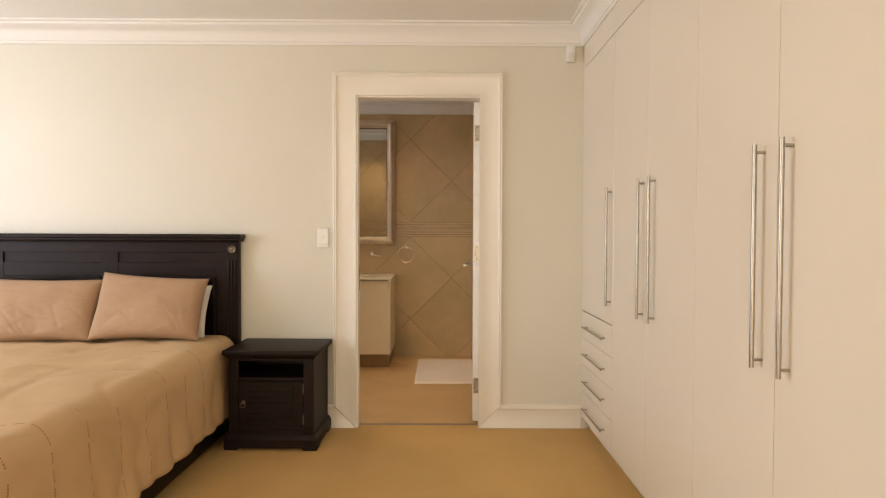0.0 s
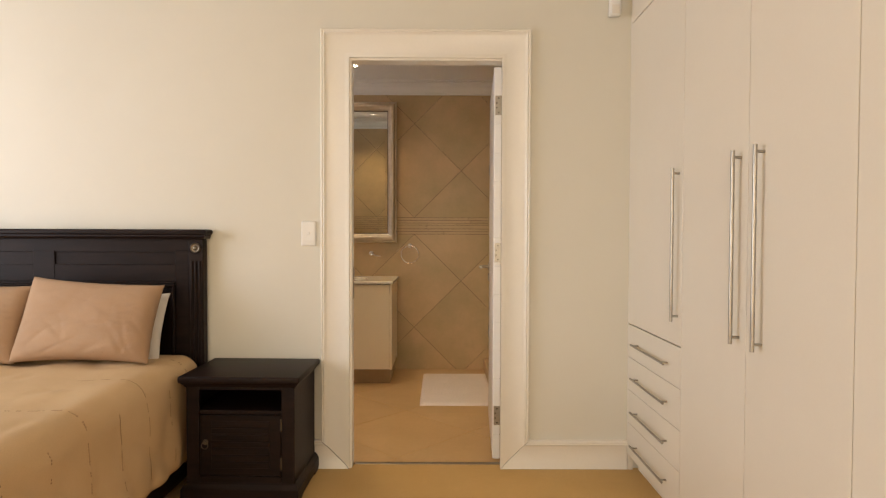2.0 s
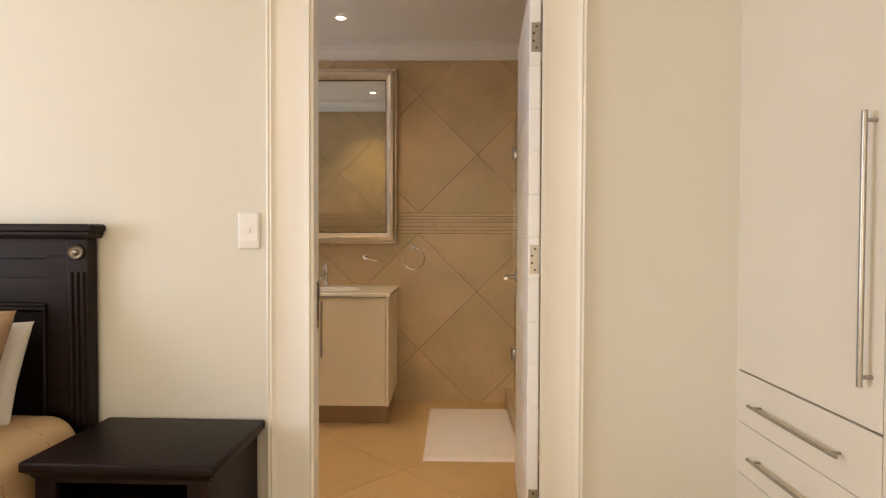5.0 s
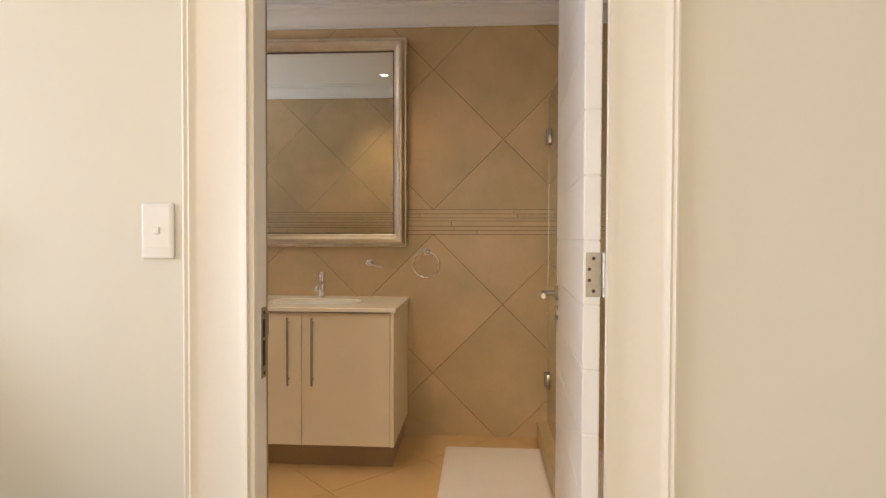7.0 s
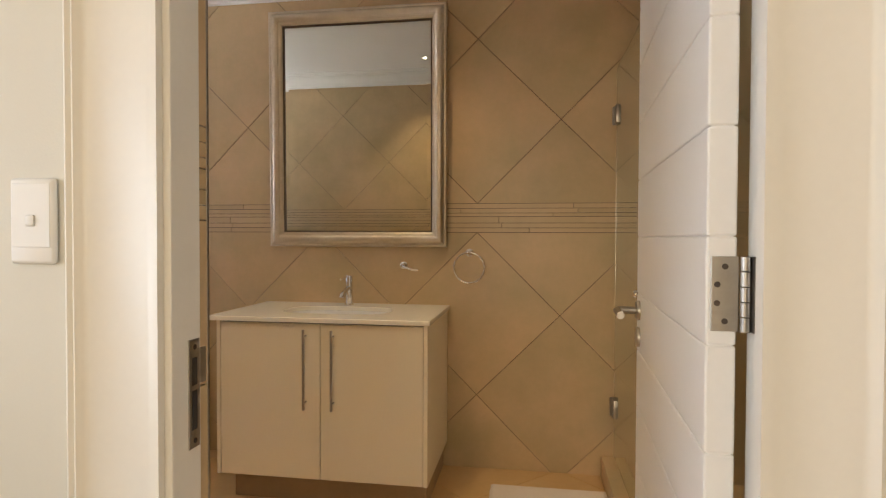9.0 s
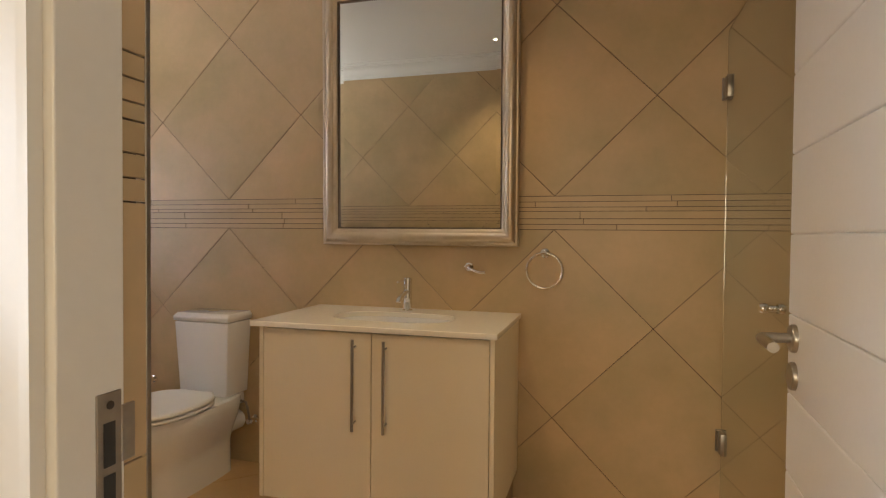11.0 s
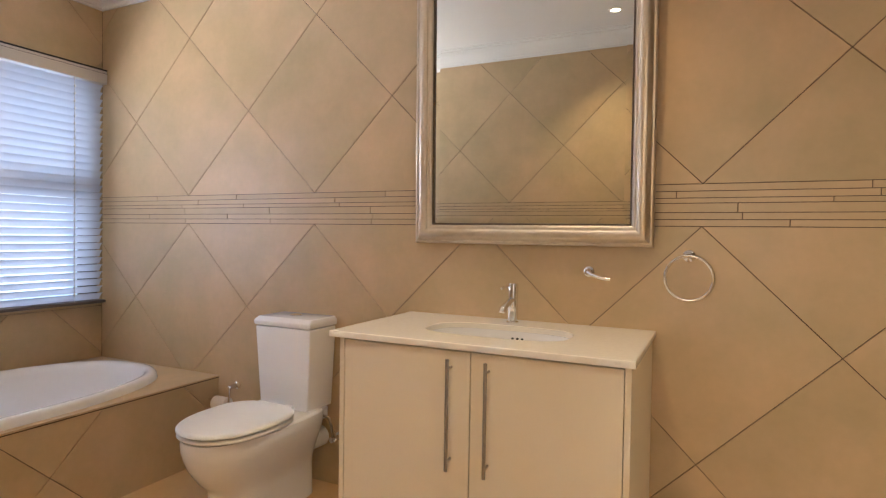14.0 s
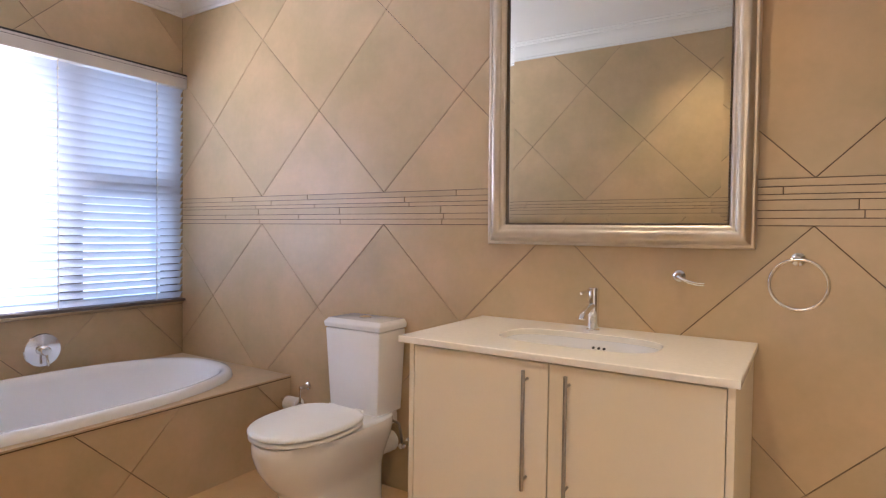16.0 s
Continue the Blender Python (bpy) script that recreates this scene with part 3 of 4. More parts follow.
duvet = thing("duvet", (mid, 2.4, 0.6), "tan cotton duvet cover with embroidered lines, spread over the bed", "duvet")
cover = part("cover", drape(-2.66, -1.075, 1.42, 3.40, 0.622, 0.160, 0.095, 0.020, 0.011, 2.0), DUVET, duvet, smooth=180)
sol = cover.modifiers.new("thickness", "SOLIDIFY")
sol.thickness, sol.offset = 0.012, -1
verts = [v.co.copy() for v in cover.data.vertices]
normals = [v.normal.copy() for v in cover.data.vertices]
per_row = int(2 * (1.585 / 2 - 0.095 + 0.095 * math.pi / 2 + 0.367) / 0.020) + 1
bm = bmesh.new()
rng = random.Random(4)
for j in range(6, len(verts) // per_row - 20, 10):
    reach_in = rng.randint(20, 38)
    for col in list(range(per_row - reach_in, per_row - 3)) + list(range(4, reach_in)):
        if rng.random() < 0.35:
            continue
        for f in (0.0, 0.5):
            a, b2 = verts[j * per_row + col], verts[j * per_row + col + 1]
            q, nn = a.lerp(b2, f), normals[j * per_row + col]
            side = (b2 - a).normalized()
            across = side.cross(nn).normalized()
            rot = Matrix((across, side, nn)).transposed().to_4x4()
            own = bmesh.new()
            bmesh.ops.create_cube(own, size=1, matrix=Matrix.Translation(q + nn * 0.0002) @ rot @ Matrix.Diagonal((0.0034 + 0.004 * rng.random() ** 3, 0.0060, 0.0020, 1)))
            merge(bm, own)
bm.transform(Matrix.Translation(duvet.location))
part("embroidery", bm, STITCH, duvet, "fine dark stitched lines", kind="stuff")


def crinkle(u, v, seed):
    """Thin creases in a pillowcase, deeper towards its lower edge."""
    low = max(0.0, 0.25 - v)
    a = max(0.0, 1 - 6 * abs(noise.noise(Vector((u * 3.4 + v * 1.3, v * 0.7, seed + 31)))))
    b = max(0.0, 1 - 5 * abs(noise.noise(Vector((u * 2.0 - v * 2.2, v * 0.9 + u, seed + 37)))))
    return a * low + 0.5 * b * (0.3 + low)


def pillow_mesh(w, h, d, seed, droop=0.0):
    """A plump pillow lying in the x-z plane: w wide, h high, d deep."""
    bm = bmesh.new()
    n = 72
    for sgn in (-1, 1):
        grid = []
        for j in range(n + 1):
            row = []
            for i in range(n + 1):
                u, v = 2 * i / n - 1, 2 * j / n - 1
                pin = 1 - 0.06 * (1 - abs(v) ** 2) * abs(u) ** 6
                piv = 1 - 0.10 * (1 - abs(u) ** 2) * abs(v) ** 6
                t = max(0.0, (1 - u ** 4) * (1 - v ** 4)) ** 0.55
                wob = noise.noise(Vector((u * 2.1, v * 2.1, seed + sgn))) * 0.10 + noise.noise(Vector((u * 5, v * 5, seed + 3))) * 0.03 + abs(noise.noise(Vector((u * 3.5 + v * 2, v * 6 - u, seed + 8)))) * -0.04 - 0.085 * crinkle(u, v, seed)
                row.append((u * w / 2 * pin, sgn * (d / 2) * t * (1 + wob) , v * h / 2 * piv - droop * max(0.0, v + 0.3) * (u + 1) * 0.38))
            grid.append(row)
        bridge(bm, grid, closed=False)
    bmesh.ops.remove_doubles(bm, verts=bm.verts, dist=0.0008)
    bmesh.ops.recalc_face_normals(bm, faces=bm.faces)
    return bm


def pillow(name_label, w, h, d, loc, tilt, turn, roll, material, seed, lines, droop=0.0):
    p = thing("pillow", (0, 0, 0), name_label, "pillow", group="pillows on the bed")
    part("case", pillow_mesh(w, h, d, seed, droop), material, p, smooth=180)
    if lines:
        bm = bmesh.new()
        for u in lines:
            for k in range(15):
                v = -0.80 + 1.3 * k / 15
                t = ((1 - u ** 4) * (1 - v ** 4)) ** 0.55
                wob = noise.noise(Vector((u * 2.1, v * 2.1, seed - 1))) * 0.10 + noise.noise(Vector((u * 5, v * 5, seed + 3))) * 0.03 + abs(noise.noise(Vector((u * 3.5 + v * 2, v * 6 - u, seed + 8)))) * -0.04 - 0.085 * crinkle(u, v, seed)
                x, y, z = u * w / 2, -(d / 2) * t * (1 + wob), v * h / 2 - droop * max(0.0, v + 0.3) * (u + 1) * 0.38
                box(x - 0.0014, x + 0.0014, y - 0.0006, y + 0.004, z - 0.002, z + 0.002, bm=bm)
        part("embroidery", bm, STITCH, p, "fine stitched lines", kind="stuff")
    p.matrix_basis = pose(*loc, tilt, roll, turn)
    return p


pillow("tan cotton pillow propped against the headboard", 0.655, 0.425, 0.165, (-1.520, 3.235, 0.826), -24, -1.5, 0.0, PILLOW, 1.0, (0.30, 0.42, 0.72), 0.042)
pillow("tan cotton pillow propped against the headboard", 0.68, 0.42, 0.165, (-2.175, 3.250, 0.800), -28, 2.5, -1.5, PILLOW, 5.0, (-0.42, -0.30, 0.55), 0.025)
pillow("white cotton pillow standing behind a tan one", 0.61, 0.35, 0.13, (-1.520, 3.345, 0.772), -18, 0, 1.0, LINEN, 9.0, ())

# ---- bedroom: bedside table ----
ns = thing("bedside_table", (0, 0, 0), "dark-stained wooden bedside table with an open shelf over a door", "bedside table")
W2, DP, TZ = 0.249, 0.378, 0.582
part("top", box(-W2 - 0.028, W2 + 0.028, -0.032, DP, TZ - 0.030, TZ, 0.007, 3), DARK_WOOD, ns, smooth=40)
part("top_moulding", mitred([(-W2, DP), (-W2, 0), (W2, 0), (W2, DP)], [(0, TZ - 0.052), (-0.006, TZ - 0.052), (-0.010, TZ - 0.042), (-0.018, TZ - 0.036), (-0.020, TZ - 0.0305), (0, TZ - 0.0305)], lambda u, v, h: (u, v, h)), DARK_WOOD, ns, smooth=35)
for sx in (-1, 1):
    part("side_panel", box(min(sx * W2, sx * (W2 - 0.018)), max(sx * W2, sx * (W2 - 0.018)), 0.002, DP - 0.002, 0.085, TZ - 0.031, 0.002, 1), DARK_WOOD, ns)
    part("front_stile", box(min(sx * W2, sx * (W2 - 0.060)), max(sx * W2, sx * (W2 - 0.060)), -0.004, 0.016, 0.085, TZ - 0.031, 0.003, 2), DARK_WOOD, ns)
part("back_panel", box(-W2 + 0.02, W2 - 0.02, DP - 0.012, DP, 0.085, TZ - 0.031), DARK_WOOD, ns)
part("shelf", box(-W2 + 0.018, W2 - 0.018, 0.004, DP - 0.012, 0.402, 0.420, 0.002, 1), DARK_WOOD, ns)
part("top_rail", box(-W2 + 0.060, W2 - 0.060, -0.003, 0.015, TZ - 0.066, TZ - 0.031, 0.002, 1), DARK_WOOD, ns)
part("bottom_rail", box(-W2 + 0.060, W2 - 0.060, -0.003, 0.015, 0.085, 0.118, 0.002, 1), DARK_WOOD, ns)
nd = part("door", box(-W2 + 0.063, W2 - 0.063, -0.002, 0.016, 0.120, 0.399, 0.002, 1), DARK_WOOD, ns)
for k in range(7):
    z = 0.155 + k * 0.032
    bm = box(-W2 + 0.115, W2 - 0.115, -0.006, 0.000, z, z + 0.026, 0.002, 1)
    part("slat", bm, DARK_WOOD, nd)
for hx in (0, 1):
    part("hinge", lathe([(0.0045, 0), (0.0045, 0.055)], (W2 - 0.061, -0.006, 0.15 + hx * 0.18), seg=10), DARK_METAL, nd, "dark metal hinge", smooth=40)
part("knob_plate", lathe([(0.013, 0), (0.013, -0.003), (0.006, -0.004), (0.006, -0.012)], (-W2 + 0.088, -0.002, 0.275), "y", 18), DARK_METAL, nd, "dark metal ring pull", smooth=40)
part("ring", tube([(-W2 + 0.088 + 0.015 * math.cos(a), -0.013, 0.262 + 0.015 * math.sin(a)) for a in [2 * math.pi * k / 20 for k in range(20)]], 0.0022, 8, closed=True), DARK_METAL, nd, smooth=60)
bm = mitred([(-W2, DP), (-W2, 0), (W2, 0), (W2, DP)], [(0, 0.014), (-0.022, 0.014), (-0.022, 0.062), (-0.016, 0.070), (-0.014, 0.078), (-0.004, 0.088), (0, 0.088)], lambda u, v, h: (u, v, h))
part("plinth", bm, DARK_WOOD, ns, smooth=35)
part("bottom", box(-W2, W2, 0.001, DP, 0.060, 0.086), DARK_WOOD, ns)
for fx_, fy_ in ((-W2 - 0.021, -0.021), (W2 - 0.059, -0.021), (-W2 - 0.021, DP - 0.08), (W2 - 0.059, DP - 0.08)):
    part("foot", box(fx_, fx_ + 0.080, fy_, fy_ + 0.080, 0.0, 0.0139, 0.002, 1), DARK_WOOD, ns)
ns.matrix_basis = pose(-0.772, 3.135, 0, 0, 0, -1.2)

# ---- bathroom: vanity ----
VX0, VX1, VF = -1.233, -0.255, 5.172
van = thing("vanity_cabinet", ((VX0 + VX1) / 2, 5.45, 0), "cream lacquered two-door vanity cabinet raised on a plinth", "vanity")
for x0 in (VX0, VX1 - 0.018):
    part("side_panel", box(x0, x0 + 0.018, VF, BY - 0.001, 0.130, 0.832, 0.001, 1), CREAM, van)
part("bottom_panel", box(VX0 + 0.018, VX1 - 0.018, VF + 0.022, BY - 0.001, 0.130, 0.148), CREAM, van)
part("rail", box(VX0 + 0.018, VX1 - 0.018, VF + 0.022, VF + 0.040, 0.750, 0.829), GAP, van)
part("back_panel", box(VX0 + 0.018, VX1 - 0.018, BY - 0.012, BY - 0.001, 0.148, 0.829), CREAM, van)
vs = -0.739
for x0, x1, hx in ((VX0 + 0.0205, vs - 0.0018, -0.805), (vs + 0.0018, VX1 - 0.0205, -0.677)):
    d = part("door", box(x0, x1, VF + 0.001, VF + 0.020, 0.132, 0.825, 0.0012, 1), CREAM, van)
    bar_handle(d, (hx, VF + 0.001, 0.450), (hx, VF + 0.001, 0.804), (0, -1, 0), 0.032, 0.0058, 0.030)
# recessed plinth, its colour darkened for the shade below the doors
part("plinth", box(VX0 + 0.05, VX1 - 0.02, VF + 0.075, VF + 0.093, 0.0, 0.1295), SHADOW_PLINTH, van, "recessed kick board, coloured dark brown for the shade under the cabinet")
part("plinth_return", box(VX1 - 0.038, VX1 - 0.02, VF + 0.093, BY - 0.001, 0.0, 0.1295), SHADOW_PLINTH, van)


def super_ring(cx, cy, a, b, z, n=56, p=2.6):
    out = []
    for k in range(n):
        t = 2 * math.pi * k / n
        c, s = math.cos(t), math.sin(t)
        out.append((cx + a * math.copysign(abs(c) ** (2 / p), c), cy + b * math.copysign(abs(s) ** (2 / p), s), z))
    return out


def rect_ring(x0, x1, y0, y1, z, cx, cy, n=56, a=1.0, b=1.0, p=2.6):
    """Points on a rectangle in the direction of each point of a super_ring."""
    out = []
    for q in super_ring(0, 0, a, b, 0, n, p):
        dx, dy = q[0], q[1]
        k = min(((x1 - cx) / dx if dx > 1e-9 else (x0 - cx) / dx if dx < -1e-9 else 1e9), ((y1 - cy) / dy if dy > 1e-9 else (y0 - cy) / dy if dy < -1e-9 else 1e9))
        out.append((cx + dx * k, cy + dy * k, z))
    return out


def square_corners(bm, x0, x1, y0, y1):
    """Pulls the points next to each corner of an outline onto it."""
    for c in ((x0, y0), (x0, y1), (x1, y0), (x1, y1)):
        for z in {round(v.co.z, 4) for v in bm.verts}:
            near = min((v for v in bm.verts if abs(v.co.z - z) < 1e-3), key=lambda v: (v.co.x - c[0]) ** 2 + (v.co.y - c[1]) ** 2)
            if (near.co.x - c[0]) ** 2 + (near.co.y - c[1]) ** 2 < 0.02:
                near.co.x, near.co.y = c


TX0, TX1, TY0, TZ1 = -1.268, -0.244, 5.156, 0.854
SC, SY, SA, SB = -0.750, 5.450, 0.262, 0.140
bm = bmesh.new()
rr = dict(a=SA, b=SB, p=3.2)
bridge(bm, [super_ring(SC, SY, SA, SB, TZ1 - 0.021, p=3.2), super_ring(SC, SY, SA, SB, TZ1 - 0.002, p=3.2), super_ring(SC, SY, SA + 0.002, SB + 0.002, TZ1, p=3.2),
            rect_ring(TX0 + 0.003, TX1 - 0.003, TY0 + 0.003, BY - 0.001, TZ1, SC, SY, **rr), rect_ring(TX0, TX1, TY0, BY - 0.001, TZ1 - 0.003, SC, SY, **rr),
            rect_ring(TX0, TX1, TY0, BY - 0.001, TZ1 - 0.021, SC, SY, **rr), super_ring(SC, SY, SA, SB, TZ1 - 0.021, p=3.2)], caps=(False, False))
bmesh.ops.remove_doubles(bm, verts=bm.verts, dist=0.0002)
square_corners(bm, TX0, TX1, TY0, BY - 0.001)
bmesh.ops.recalc_face_normals(bm, faces=bm.faces)
part("countertop", bm, QUARTZ, van, "glossy cream stone top with a basin cut-out", smooth=30)
basin = thing("basin", (SC, SY, TZ1 - 0.16), "white oval undermounted porcelain basin", "basin")
bm = bmesh.new()
prof = [(1.035, 0.0215), (1.0, 0.0215), (0.985, 0.045), (0.955, 0.085), (0.86, 0.125), (0.62, 0.145), (0.30, 0.150), (0.10, 0.151)]
bridge(bm, [super_ring(SC, SY, SA * k, SB * (k if k > 0.9 else k * 0.98), TZ1 - d, p=3.0) for k, d in prof], caps=(False, True))
bmesh.ops.recalc_face_normals(bm, faces=bm.faces)
bmesh.ops.reverse_faces(bm, faces=bm.faces)
part("bowl", bm, PORCELAIN, basin, smooth=60)
for k in range(3):
    part("overflow_hole", lathe([(0.0045, -0.002), (0.0045, 0.006)], (SC + 0.030 + (k - 1) * 0.019, SY + SB * 0.968 - 0.003, TZ1 - 0.048), "y", 12), RUBBER, basin, "black overflow hole")
part("waste", lathe([(0.022, 0), (0.022, 0.002), (0.010, 0.003)], (SC, SY, TZ1 - 0.150), seg=20), CHROME, basin, smooth=40)

tap = thing("basin_tap", (-0.767, 5.665, TZ1), "chrome single-lever basin mixer tap", "tap")
tx, ty = -0.767, 5.665
part("body", lathe([(0.024, 0), (0.024, 0.004), (0.0195, 0.008), (0.0195, 0.120), (0.0180, 0.121), (0.0180, 0.124), (0.0200, 0.125), (0.0200, 0.150), (0.018, 0.155), (0.008, 0.156)], (tx, ty, TZ1), seg=24), CHROME, tap, smooth=40)
part("spout", tube([(tx, ty, TZ1 + 0.094), (tx - 0.004, ty - 0.040, TZ1 + 0.083), (tx - 0.008, ty - 0.084, TZ1 + 0.066), (tx - 0.009, ty - 0.096, TZ1 + 0.060), (tx - 0.009, ty - 0.099, TZ1 + 0.050)], 0.0125, 16), CHROME, tap, smooth=60)
part("lever", tube([(tx, ty, TZ1 + 0.148), (tx - 0.010, ty - 0.032, TZ1 + 0.147), (tx - 0.022, ty - 0.075, TZ1 + 0.138)], 0.0046, 12), CHROME, tap, smooth=60)

# ---- bathroom: mirror, leaning slightly forward ----
MX0, MX1, MZ0, MZ1 = -1.235, -0.257, 0.0, 1.266
mir = thing("wall_mirror", (0, 0, 0), "large wall mirror in a moulded champagne-silver frame", "mirror")
FRAME = [(0, 0), (0, 0.013), (0.002, 0.018), (0.006, 0.021), (0.011, 0.0205), (0.014, 0.0185), (0.018, 0.023), (0.023, 0.031), (0.030, 0.037), (0.038, 0.039), (0.046, 0.037), (0.053, 0.032), (0.058, 0.026), (0.061, 0.0225), (0.065, 0.0225), (0.070, 0.020), (0.075, 0.015), (0.080, 0.011), (0.080, 0)]
bm = mitred([(MX0, MZ0), (MX1, MZ0), (MX1, MZ1), (MX0, MZ1)], FRAME, lambda u, v, h: (u, -h, v), closed=True)
fr = part("frame", bm, BRASSY, mir, smooth=50)
i0, i1, j0, j1 = MX0 + 0.083, MX1 - 0.083, MZ0 + 0.083, MZ1 - 0.083
line = mitred([(i0 - 0.004, j0 - 0.004), (i1 + 0.004, j0 - 0.004), (i1 + 0.004, j1 + 0.004), (i0 - 0.004, j1 + 0.004)], [(0, 0.0), (0, 0.012), (0.003, 0.014), (0.006, 0.010), (0.006, 0)], lambda u, v, h: (u, -h, v), closed=True)
part("slip", line, shade("aged_dark_slip", (0.10, 0.065, 0.04), (0.14, 0.09, 0.055), 30, 0.4, metal=0.5), fr, smooth=30)
bm = bmesh.new()
for a, b, horiz in ((i0, i1, True), (j0, j1, False)):
    n = int((b - a) / 0.011)
    for other in ((j0 - 0.001, j1 + 0.001) if horiz else (i0 - 0.001, i1 + 0.001)):
        for k in range(n):
            q = a + (k + 0.5) * (b - a) / n
            c = (q, -0.012, other) if horiz else (other, -0.012, q)
            lathe([(0.001, -0.004), (0.0034, -0.0022), (0.0042, 0), (0.0034, 0.0022), (0.001, 0.004)], c, "y", 8, bm)
part("beading", bm, DARK_METAL, fr, "fine beaded inner edge", kind="stuff", smooth=60)
bm = bmesh.new()
bv = 0.025
bridge(bm, [[(i0, -0.0035, j0), (i1, -0.0035, j0), (i1, -0.0035, j1), (i0, -0.0035, j1)], [(i0 + bv, -0.0045, j0 + bv), (i1 - bv, -0.0045, j0 + bv), (i1 - bv, -0.0045, j1 - bv), (i0 + bv, -0.0045, j1 - bv)]], caps=(False, True))
bmesh.ops.recalc_face_normals(bm, faces=bm.faces)
if max(bm.faces, key=lambda f: f.calc_area()).normal.y > 0:
    bmesh.ops.reverse_faces(bm, faces=bm.faces)
part("glass", bm, MIRROR, mir, "bevelled silvered mirror glass")
part("backing", box(MX0 + 0.01, MX1 - 0.01, -0.003, 0.006, MZ0 + 0.01, MZ1 - 0.01), DARK_WOOD, mir)
mir.matrix_basis = pose(0, 5.738, 1.160, 1.0, 0, 0)

# ---- bathroom: towel ring and soap holder ----
tr = thing("towel_ring", (-0.139, BY, 1.13), "chrome towel ring on the tiled wall", "towel ring")
part("mount", lathe([(0.021, 0), (0.021, -0.008), (0.014, -0.012), (0.010, -0.030), (0.013, -0.034), (0.013, -0.042), (0.008, -0.045)], (-0.139, BY, 1.132), "y", 22), CHROME, tr, smooth=40)
part("ring", tube([(-0.137 + 0.079 * math.cos(2 * math.pi * k / 48), BY - 0.038 - 0.006 * math.sin(2 * math.pi * k / 48), 1.054 + 0.079 * math.sin(2 * math.pi * k / 48)) for k in range(48)], 0.0056, 10, closed=True), CHROME, tr, smooth=60)
sp = thing("soap_holder", (-0.47, BY, 1.07), "small chrome wall hook for a soap dish", "soap holder")
part("mount", lathe([(0.020, 0), (0.020, -0.008), (0.013, -0.012), (0.011, -0.036)], (-0.490, BY, 1.062), "y", 22), CHROME, sp, smooth=40)
part("arm", tube([(-0.490, BY - 0.032, 1.062), (-0.474, BY - 0.046, 1.053), (-0.446, BY - 0.056, 1.044), (-0.424, BY - 0.058, 1.040), (-0.402, BY - 0.057, 1.040)], 0.0066, 10), CHROME, sp, smooth=60)

# ---- bathroom: toilet ----
wc = thing("toilet", (-1.815, 5.5, 0), "white porcelain close-coupled toilet with the lid closed", "toilet")
WCX = -1.815


def egg(cx, yb, yf, hw, z, n=44, pb=3.4, pf=2.2, mid=0.45):
    """An outline blunt at the back (yb) and round at the front (yf)."""
    ym = yb + (yf - yb) * mid
    out = []
    for k in range(n):
        t = 2 * math.pi * k / n
        c, s = math.cos(t), math.sin(t)
        p = pb if s > 0 else pf
        y = ym + (yb - ym if s > 0 else ym - yf) * math.copysign(abs(s) ** (2 / p), s)
        out.append((cx + hw * math.copysign(abs(c) ** (2 / p), c), y, z))
    return out


bm = bmesh.new()
PAN = [(5.655, 5.165, 0.122, 0.0, 3.0), (5.655, 5.165, 0.120, 0.02, 3.0), (5.655, 5.164, 0.118, 0.140, 2.8), (5.655, 5.152, 0.120, 0.162, 2.7), (5.655, 5.132, 0.125, 0.182, 2.5), (5.655, 5.108, 0.133, 0.205, 2.35), (5.655, 5.084, 0.145, 0.236, 2.25), (5.66, 5.060, 0.158, 0.272, 2.2),
       (5.67, 5.043, 0.170, 0.312, 2.2), (5.67, 5.033, 0.179, 0.350, 2.2), (5.67, 5.033, 0.180, 0.378, 2.2), (5.67, 5.037, 0.178, 0.388, 2.2), (5.67, 5.048, 0.170, 0.3915, 2.2)]
rings = [egg(WCX, back, front, half, z, pb=6, pf=p) for back, front, half, z, p in PAN]
bridge(bm, rings)
bmesh.ops.recalc_face_normals(bm, faces=bm.faces)
part("bowl", bm, PORCELAIN, wc, smooth=50)
part("pan_shelf", box(WCX - 0.125, WCX + 0.120, 5.48, 5.735, 0.318, 0.3805, 0.014, 3), PORCELAIN, wc, smooth=45)


def lid_like(z0, z1, inset, yf):
    bm = bmesh.new()
    o = 0.006
    bridge(bm, [egg(WCX, 5.490, yf + o, 0.186 - o - inset, z0, pb=3.0), egg(WCX, 5.495, yf, 0.186 - inset, z0 + 0.004, pb=3.0), egg(WCX, 5.495, yf, 0.186 - inset, z1 - 0.008, pb=3.0), egg(WCX, 5.491, yf + 0.006, 0.181 - inset, z1 - 0.002, pb=3.0), egg(WCX, 5.480, yf + 0.02, 0.168 - inset, z1, pb=3.0), egg(WCX, 5.42, yf + 0.12, 0.08, z1 + 0.002, pb=3)])
    bmesh.ops.recalc_face_normals(bm, faces=bm.faces)
    return bm


part("seat", lid_like(0.3965, 0.4135, 0.0, 5.030), PLASTIC, wc, "white plastic toilet seat", smooth=45)
part("lid", lid_like(0.4180, 0.4365, -0.002, 5.026), PLASTIC, wc, "white plastic toilet lid, closed", smooth=45)
for hx in (-0.075, 0.075):
    part("hinge", tube([(WCX + hx - 0.02, 5.505, 0.421), (WCX + hx + 0.02, 5.505, 0.421)], 0.010, 12), PLASTIC, wc, smooth=50)
CX0, CX1, CYF = -1.985, -1.655, 5.545
cc, hwc = (CX0 + CX1) / 2, (CX1 - CX0) / 2


